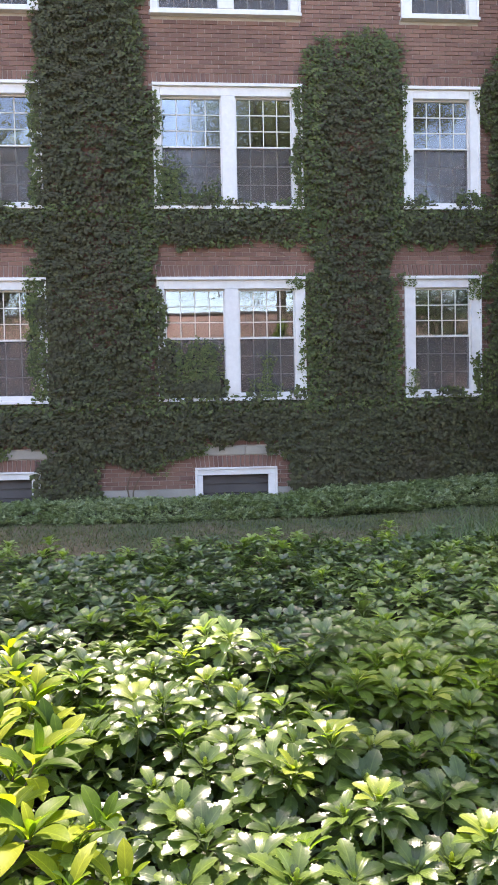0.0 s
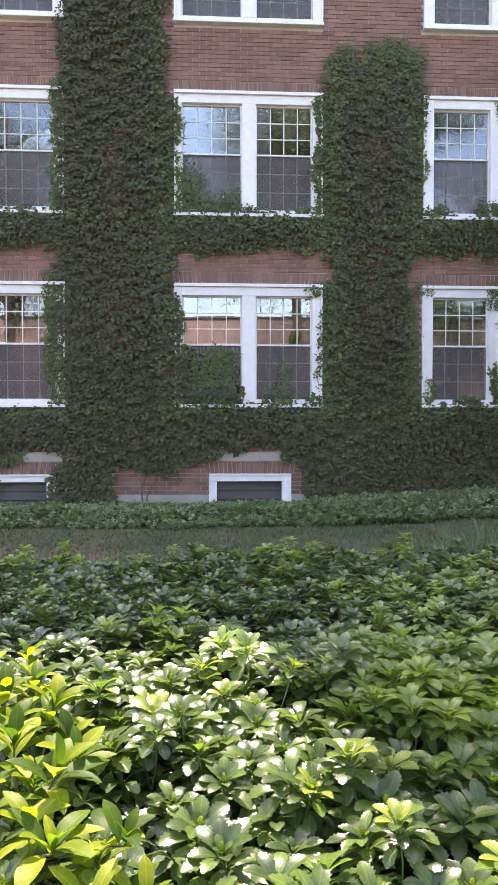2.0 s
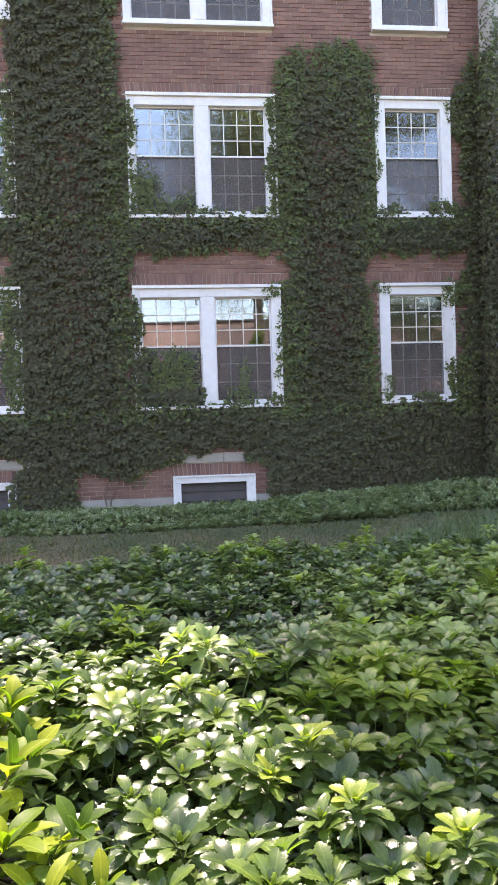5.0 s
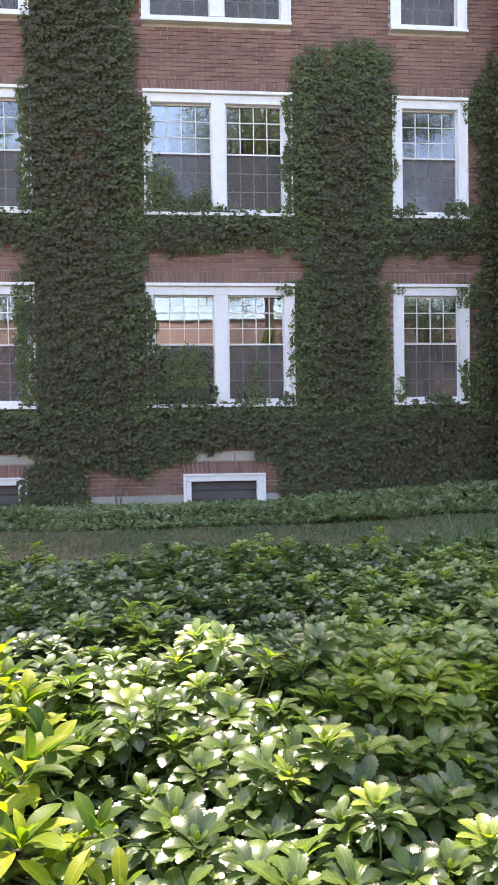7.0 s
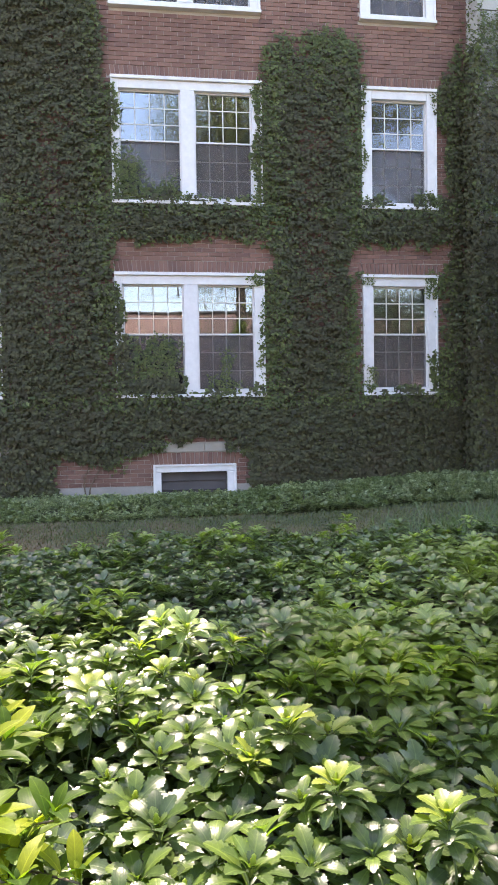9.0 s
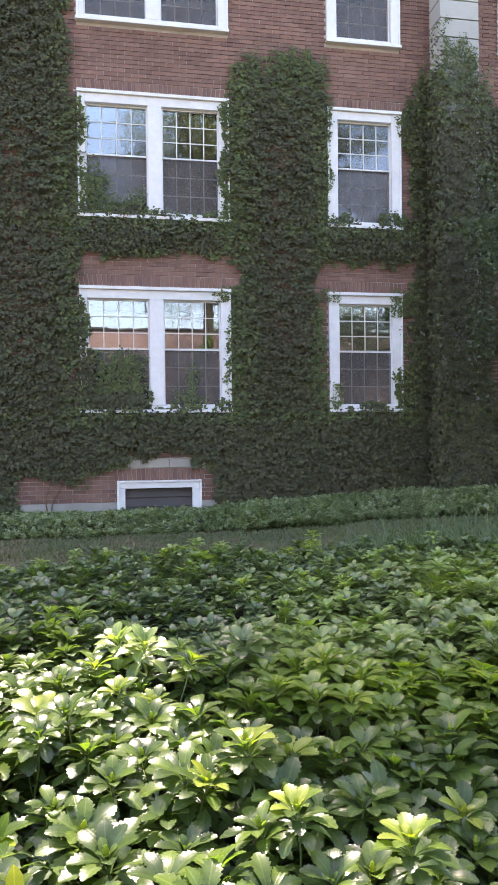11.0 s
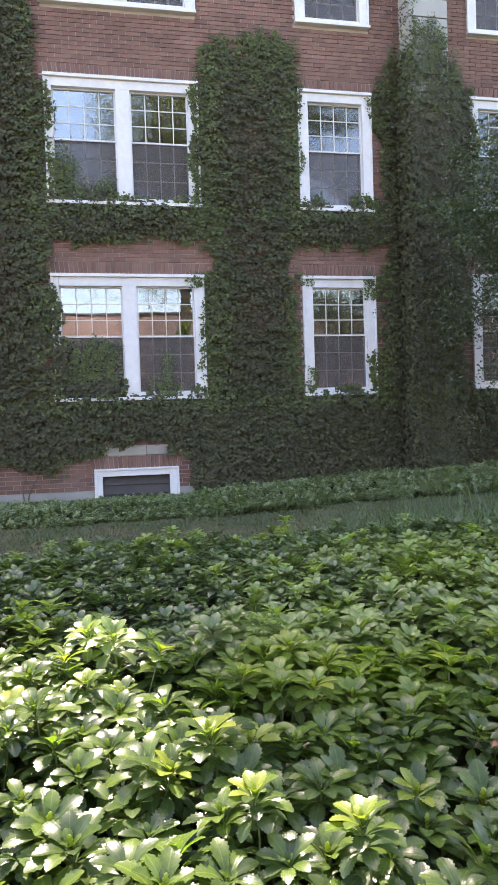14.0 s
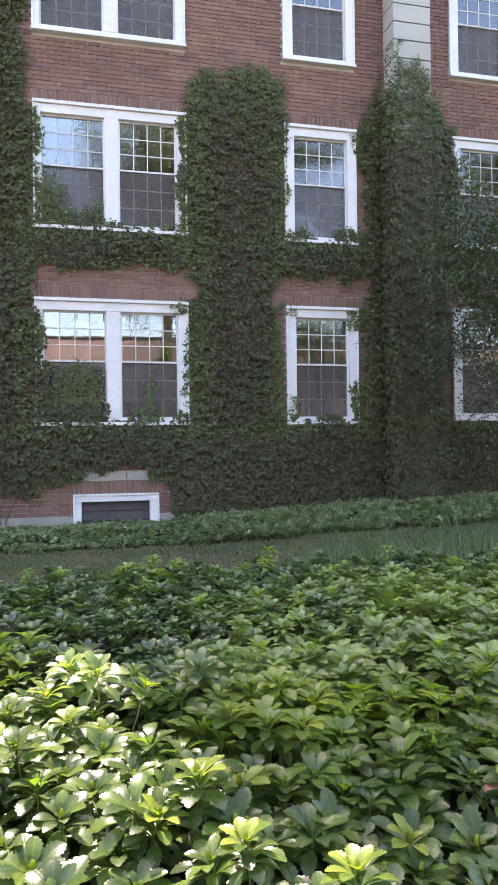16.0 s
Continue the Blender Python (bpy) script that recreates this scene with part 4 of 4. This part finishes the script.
# ---- across the lawn: trees and a brick building, mirrored in the glass ----
tree("large_tree", (5.0, -29, 0), 24.0, 0.40, ((-0.4, 0, 15.0), (4.4, 4.0, 9.6)), 80000, 0.12, far_leaf_mat, "tall broad shade tree across the lawn", 8, limbs=20, first=0.40, simple=True)
tree("large_tree", (9.6, -31, 0), 23.0, 0.45, ((4.2, 0, 20.6), (2.6, 3.0, 2.4)), 11000, 0.14, far_leaf_mat, "tall spreading shade tree across the lawn", 9, limbs=12, first=0.68, simple=True, stout=0.16)
tree("large_tree", (26.5, -27, 0), 20.0, 0.42, ((0, 0, 14.5), (5.0, 4.5, 7.0)), 40000, 0.13, far_leaf_mat, "dense tall shade tree across the lawn", 10, limbs=20, first=0.34, simple=True)
tree("large_tree", (-11.5, -30, 0), 19.0, 0.40, ((0.3, 0, 12.0), (4.6, 4.2, 7.8)), 45000, 0.13, far_leaf_mat, "tall shade tree near the brick building", 12, limbs=20, first=0.34, simple=True)
tree("small_tree", (13.2, -26, 0), 9.0, 0.2, ((0, 0, 6.0), (2.6, 2.2, 3.0)), 18000, 0.11, tree_leaf_mat, "lower dense dark tree across the lawn", 15, limbs=16, first=0.25, simple=True)
far = thing("brick_building", (0, -40, 0), "long sunlit red brick building with white windows", "building")
part("wall", boxes((-38, 45, -12, 0, 0, 9.25)), far_brick_mat, far)
part("roof", boxes((-38.1, 45.1, -12.1, 0.1, 9.25, 9.4), bevel=0.03), roof_mat, far)
for i in range(20):
    for j in range(3):
        wx, wz = -35.5 + 4.0 * i, 0.6 + 2.6 * j
        wd = part("window", boxes((wx, wx + 1.3, 0.0, 0.12, wz, wz + 1.6)), white_mat, far)
        part("pane", boxes((wx + 0.14, wx + 1.16, 0.12, 0.14, wz + 0.14, wz + 1.46)), board_mat, wd)

# ---- ground cover in the near bed ----
TIERS = [[(4, 66, 0.052, 0.012), (7, 42, 0.112, 0.0), (8, 20, 0.134, -0.022), (5, -4, 0.12, -0.055)],
         [(3, 72, 0.048, 0.010), (8, 36, 0.110, 0.0), (8, 14, 0.130, -0.026), (5, -10, 0.115, -0.06)],
         [(4, 64, 0.058, 0.012), (7, 50, 0.116, 0.0), (7, 28, 0.138, -0.020), (6, 4, 0.125, -0.05)]]
rp = np.random.RandomState(70)
px, py = [], []
row, yy = 0, -10.0
while yy < -4.2:
    close = float(np.interp(yy, [-8.2, -6.6], [1.0, 0.80]))
    xs = np.arange(-4.2, 7.0, 0.165 * close) + 0.082 * (row % 2)
    px += list(xs + rp.uniform(-0.055, 0.055, len(xs)))
    py += list(yy + rp.uniform(-0.05, 0.05, len(xs)))
    yy, row = yy + 0.14 * close, row + 1
px, py = np.array(px), np.array(py)
keep = (py < bed_edge(px) - 0.05 + rp.uniform(-0.12, 0.1, len(px)))
keep &= np.hypot(px - 1.37, py + 9.03) > 0.11
keep &= ~((px > -1.1) & (px < -0.06 + 0.60 * np.minimum(0, -9.0 - py)) & (py > -9.75) & (py < -8.0) & (rp.uniform(0, 1, len(px)) < 0.72))
px, py = px[keep], py[keep]
pz = ground_z(px, py) + 0.275 + 0.05 * fbm(px, py, 2.4, 61) + rp.uniform(-0.035, 0.035, len(px))
tall = rp.uniform(0, 1, len(px)) < 0.05
young0 = rp.uniform(0, 1, len(px)) < np.where((py > -6.4) | ((py > -7.8) & (px < 0.8)), 0.04, np.where((py > -8.5) & (px > 0.8), 0.21, 0.12))
pz[young0] += rp.uniform(0.01, 0.05, int(young0.sum()))
pz[tall] += rp.uniform(0.03, 0.08, int(tall.sum()))
rim = (bed_edge(px) - py < 0.55) & (rp.uniform(0, 1, len(px)) < 0.12)
pz[rim] += rp.uniform(0.04, 0.12, int(rim.sum()))
young0 |= rim
# tall fresh shoots along the sunny edge of the bed
for sx, sy in ((-0.24, -7.42), (-0.16, -7.46), (0.08, -7.86), (0.24, -8.05), (0.30, -8.14), (0.43, -8.98), (0.62, -9.30), (0.70, -9.42)):
    i = int(np.argmin(np.hypot(px - sx, py - sy)))
    young0[i] = True
    pz[i] = max(pz[i], float(ground_z(px[i], py[i])) + 0.39)
size = rp.uniform(0.72, 1.06, len(px)) * np.interp(py, [-8.2, -6.6], [1.0, 0.78])
young = young0
core = (px - 0.1 > -0.44 * (py + 11.1)) & (px - 0.1 < 0.88 * (py + 11.1))
near = (py < -8.05) & (py > -9.75) & (px > -1.0) & (px < 1.9)
idx = np.where(near)[0][:220]

stem_v, stem_f = tube([(0, 0, -0.27), (0.012, 0.004, -0.14), (0, 0, 0.0)], [0.0045, 0.004, 0.0035], 5)
stem_me = mesh_of("stem", stem_v, stem_f, stem_mat, True)
bud_v, bud_f = tube([(0, 0, 0.010 + 0.006 * i) for i in range(11)], [0.003] + [0.0105, 0.0055] * 4 + [0.007, 0.001], 6)
bud_me = mesh_of("bud", bud_v, bud_f, young_mat, True)
prototypes = []
for k, tiers in enumerate(TIERS):
    for fresh in (False, True):
        p = thing("ground_cover_plant", (0, 0, -50), ("ground cover shoot with fresh yellow-green toothed leaves" if fresh else "glossy dark green ground cover shoot with toothed leaves") + " in the bed", "plant", "ground cover plants")
        child("stem", stem_me, p)
        n_top = tiers[0][0] + (4 if fresh else 0)
        for i, (v, f) in enumerate(whorl_template(SPURGE, tiers, 80 + k, 0.30, 0.26)):
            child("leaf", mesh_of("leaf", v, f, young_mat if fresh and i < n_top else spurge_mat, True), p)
        if k != 1:
            child("bud", bud_me, p)
        prototypes.append(p)
used = [False] * len(prototypes)
for i in idx:
    k = 2 * rp.randint(0, 3) + int(young[i])
    m = Matrix.LocRotScale((px[i], py[i], pz[i]), Euler((rp.normal(0, 0.13), rp.normal(0, 0.13), rp.uniform(0, 6.28))), None)
    s = float(size[i])
    if used[k]:
        ob = copy_thing(prototypes[k], m)
    else:
        ob, used[k] = prototypes[k], True
        ob.matrix_basis = m
    ob.scale = (s, s, s)

rest = np.ones(len(px), bool)
rest[idx] = False
for part_young, mat, label in ((False, spurge_stuff_mat, "glossy dark green ground cover filling the bed"), (True, young_stuff_mat, "paler fresh shoots scattered over the ground cover")):
    for blade, zone in ((SPURGE, py < -7.3), (SPURGE_FAR, py >= -7.3)):
        s = rest & core & zone & (young == part_young)
        temps = [merged(whorl_template(blade, t, 90 + k, 0.28, 0.24)) for k, t in enumerate(TIERS)]
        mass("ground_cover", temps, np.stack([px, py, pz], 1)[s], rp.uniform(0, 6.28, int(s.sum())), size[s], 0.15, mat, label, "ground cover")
# the outskirts of the bed, in simpler shoots
plain_shoots = [merged(whorl_template(None, [(6, 55, 0.11, 0.0), (7, 26, 0.13, -0.02), (4, 0, 0.12, -0.05)], 85 + k, 0.3, 0.2, FOLDED)) for k in range(2)]
s = rest & ~core
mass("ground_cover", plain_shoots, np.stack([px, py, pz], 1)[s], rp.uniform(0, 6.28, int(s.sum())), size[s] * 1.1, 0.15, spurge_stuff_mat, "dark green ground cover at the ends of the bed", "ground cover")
# lower leaves that fill the gaps between the shoots
n = 2100
fx, fy = rp.uniform(-4.2, 7.0, n), rp.uniform(-10.0, -4.3, n)
fx[:900], fy[:900] = rp.uniform(-1.3, 3.2, 900), rp.uniform(-9.8, -7.0, 900)
s = (fy < bed_edge(fx) - 0.02) & (fx - 0.1 > -0.46 * (fy + 11.1)) & (fx - 0.1 < 0.9 * (fy + 11.1))
fx, fy = fx[s], fy[s]
fz = ground_z(fx, fy) + rp.uniform(0.08, 0.24, len(fx))
low = [merged(whorl_template(SPURGE_FAR, [(5, 15, 0.11, 0.0), (4, -5, 0.11, -0.04)], 97 + k, 0.3, 0.3)) for k in range(2)]
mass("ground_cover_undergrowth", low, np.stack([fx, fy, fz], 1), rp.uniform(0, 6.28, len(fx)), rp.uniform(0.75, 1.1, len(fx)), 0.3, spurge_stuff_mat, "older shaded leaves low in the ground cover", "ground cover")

# ---- yellow-green shrub in the bed ----
shrub = thing("shrub", (-0.62, -8.85, 0.05), "young shrub with large yellow-green oval leaves, sunlit in the bed", "shrub")
rs = np.random.RandomState(31)
shapes = [mesh_of("leaf", *leaf_strip(OVATE, 0.20, d, wd), shrub_mat, True) for d, wd in ((0.06, 0.76), (0.16, 0.84), (0.26, 0.70))]
# (tip of the shoot, number of leaves, longest leaf, lean to the east)
sprigs = [((-0.93, -8.20, 0.52), 8, 0.19, 0.1), ((-0.80, -8.02, 0.48), 9, 0.19, 0.2), ((-0.72, -8.22, 0.44), 9, 0.21, 0.25), ((-0.80, -8.40, 0.46), 8, 0.20, 0.2), ((-0.66, -8.76, 0.43), 9, 0.23, 0.1), ((-0.47, -8.99, 0.44), 8, 0.24, 0.4), ((-0.56, -8.90, 0.36), 7, 0.20, 0.2),
          ((-0.41, -9.32, 0.39), 9, 0.20, 0.15), ((-0.22, -9.30, 0.40), 8, 0.19, 0.1), ((-0.14, -9.44, 0.32), 7, 0.16, 0.1), ((-0.50, -9.18, 0.38), 7, 0.19, 0.1), ((-0.28, -9.46, 0.33), 8, 0.18, 0.1), ((-0.68, -9.10, 0.40), 7, 0.22, -0.1), ((-0.58, -9.35, 0.34), 7, 0.18, 0.0), ((-0.88, -8.50, 0.48), 7, 0.2, 0.0),
          ((-0.36, -9.48, 0.27), 6, 0.16, 0.2), ((-0.86, -8.92, 0.42), 7, 0.2, 0.0), ((-1.12, -7.62, 0.56), 6, 0.15, 0.3), ((-0.60, -8.42, 0.43), 9, 0.21, 0.3), ((-0.72, -8.58, 0.41), 9, 0.22, 0.2), ((-0.50, -8.64, 0.37), 8, 0.20, 0.3), ((-0.44, -8.82, 0.40), 8, 0.21, 0.3), ((-0.90, -8.30, 0.44), 8, 0.20, 0.2)]
for (tx, ty, tz), count, longest, east in sprigs:
    end = np.array((tx + 0.62, ty + 8.85, tz - 0.05))
    mid = end * (0.45, 0.45, 0.55)
    pts = np.array([2 * u * (1 - u) * mid + u * u * end for u in np.linspace(0, 1, 9)])
    v, f = tube(pts, np.linspace(0.006, 0.003, 9), 6)
    stem = child("stem", mesh_of("stem", v, f, twig_mat, True), shrub)
    turn = rs.uniform(0, 6.28)
    for i in range(count + 2):
        # the outer leaves spread low, the innermost pair stands upright and small
        k = i / (count + 1)
        u = 0.80 + 0.20 * min(1.0, k * 1.4)
        p = np.array([np.interp(u, np.linspace(0, 1, 9), pts[:, q]) for q in range(3)])
        a = turn + i * 2.4 + rs.uniform(-0.35, 0.35)
        e = radians(12 + 56 * k ** 0.8 + rs.uniform(-14, 14))
        tip = np.array([[math.cos(a) * math.cos(e) + east, math.sin(a) * math.cos(e), math.sin(e)]])
        up = np.array([[-math.cos(a) * math.sin(e), -math.sin(a) * math.sin(e), math.cos(e)]])
        r3 = frames_of(tip, up)[0]
        leaf = child("leaf", shapes[(i + count) % 3], stem)
        sc = 0.86 * longest * (1.0 - 0.62 * k ** 3) * rs.uniform(0.78, 1.08)
        leaf.matrix_basis = Matrix.Translation(p) @ Matrix(r3.tolist()).to_4x4() @ Matrix.Scale(sc, 4)

# ---- fallen leaves ----
dv, df = leaf_strip(OVATE, 0.5, 0.4)
dead_me = mesh_of("fallen_leaf", dv[:, :3] * 0.08, df, dead_leaf_mat, True)
for x, y, z, a in ((1.38, -9.02, 0.325, 0.1), (0.94, -9.12, 0.27, 2.9), (5.3, -0.62, 0.50, 0.4), (5.55, -0.60, 0.50, 2.9), (7.9, -0.5, 0.53, 1.7), (5.42, -0.5, 0.51, 4.4)):
    ob = tagged(new("fallen_leaf", dead_me), "dry reddish-brown fallen leaf lying on the foliage", "leaf", "fallen leaves")
    ob.matrix_basis = pose(x, y, z, 10, -15, math.degrees(a))

rf = np.random.RandomState(77)
pale_me = mesh_of("fallen_leaf", dv[:, :3] * 0.07, df, pale_leaf_mat, True)
for i in range(16):
    x, y = rf.uniform(4.6, 8.2), -0.12 - 0.5 * rf.uniform(0, 1) ** 1.5
    ob = tagged(new("fallen_leaf", pale_me if i % 3 == 0 else dead_me), "pale dry fallen leaf on the bed by the wall" if i % 3 == 0 else "orange-brown fallen leaf on the bed by the wall", "leaf", "fallen leaves")
    ob.matrix_basis = pose(x, y, float(ground_z(x, y)) + 0.275 + 0.02 * rf.uniform(0, 1), rf.uniform(10, 40), rf.uniform(-20, 20), rf.uniform(0, 360))

# ---- bricks ----
PITCH, COURSE, JOINT = 0.2135, 0.0677, 0.010


def brick_mesh(x0, x1, z0, z1):
    bm = boxes((x0, x1, 0.0, 0.053, z0, z1))
    me = bpy.data.meshes.new("brick")
    bmesh.ops.delete(bm, geom=[f for f in bm.faces if f.normal.y > 0.9], context="FACES_ONLY")
    bm.to_mesh(me)
    bm.free()
    me.materials.append(brick_piece_mat)
    return me


whole = brick_mesh(0, PITCH - JOINT, 0, COURSE - JOINT)
solder = brick_mesh(0, COURSE - JOINT, 0, 0.212)
ARCH = 0.222
arches = [(x0 - 0.06, x1 + 0.06, Z1 + f + lift(x0), Z1 + f + lift(x0) + ARCH) for f in FLOORS for x0, x1 in DOUBLES + SINGLES] + [(x0 - 0.05, x1 + 0.05, 0.75, 0.75 + 0.19) for x0, x1 in BASEMENT]
arches = [(a, b, c, min(0.425 + math.ceil((c + 0.19 - 0.425) / COURSE - 0.2) * COURSE - 0.004, c + 0.25) if c > 1 else d) for a, b, c, d in arches]
brick_holes = [(a - 0.004, b + 0.004, c, d) for a, b, c, d in openings] + arches
rk = np.random.RandomState(90)
quads = []
singles_made = 0
course = 0
z = 0.425
while z < EAVE - 0.45:
    zt = z + COURSE - JOINT
    if zt > 0.94 and z < 1.09:
        z += COURSE
        course += 1
        continue
    cuts = sorted((a, b) for a, b, c, d in brick_holes if c < zt - 0.004 and d > z + 0.004)
    x = X_WEST + (0.5 * PITCH if course % 2 else 0) - PITCH
    while x < X_EAST:
        spans = [(max(x, X_WEST), min(x + PITCH - JOINT, X_EAST))]
        for a, b in cuts:
            spans = [q for s0, s1 in spans for q in ((s0, min(s1, a - 0.006)), (max(s0, b + 0.006), s1)) if q[1] - q[0] > 0.02]
        for s0, s1 in spans:
            proud = rk.uniform(-0.003, 0.003)
            picked = (-1.45 < s0 < 1.9 and z < 0.94) or (-0.7 < s0 < 1.75 and 3.9 < z < 4.3) or (3.4 < s0 < 4.7 and 3.9 < z < 4.25)
            if picked and singles_made < 300:
                singles_made += 1
                full = s1 - s0 > PITCH - JOINT - 0.002
                ob = child("brick", whole if full else brick_mesh(0, s1 - s0, 0, COURSE - JOINT), wall)
                ob.location = (s0, proud, z)
            else:
                quads.append((s0, s1, proud, z, zt))
        x += PITCH
    z += COURSE
    course += 1
q = np.array(quads)
bv = np.zeros((len(q), 8, 3))
for i, (xi, yi, zi) in enumerate(((0, 0, 0), (1, 0, 0), (1, 0, 1), (0, 0, 1), (0, 1, 0), (1, 1, 0), (1, 1, 1), (0, 1, 1))):
    bv[:, i, 0], bv[:, i, 1], bv[:, i, 2] = q[:, xi], q[:, 2] + 0.05 * yi, q[:, 3 + zi]
bf = np.array([(0, 1, 2, 3), (0, 3, 7, 4), (1, 5, 6, 2), (3, 2, 6, 7), (0, 4, 5, 1)])
bf = (bf[None] + (np.arange(len(q)) * 8)[:, None, None]).reshape(-1, 4)
rest_bricks = child("brickwork", mesh_of("brickwork", bv.reshape(-1, 3), bf, brick_mat), wall, "red bricks in running bond")
tagged(rest_bricks, kind="stuff")

# upright bricks of the flat arches, fanned at the ends
for a, b, c, d in arches:
    n = int((b - a) / COURSE)
    step = (b - a) / n
    for i in range(n):
        ob = child("arch_brick", solder, wall)
        lean = ((i + 0.5) / n - 0.5) * 2
        ob.matrix_basis = pose(a + i * step + 0.004, rk.uniform(-0.004, 0.002), c + 0.004, 0, 9 * lean, 0) @ Matrix.Diagonal((1, 1, (d - c - 0.012) / 0.212, 1))
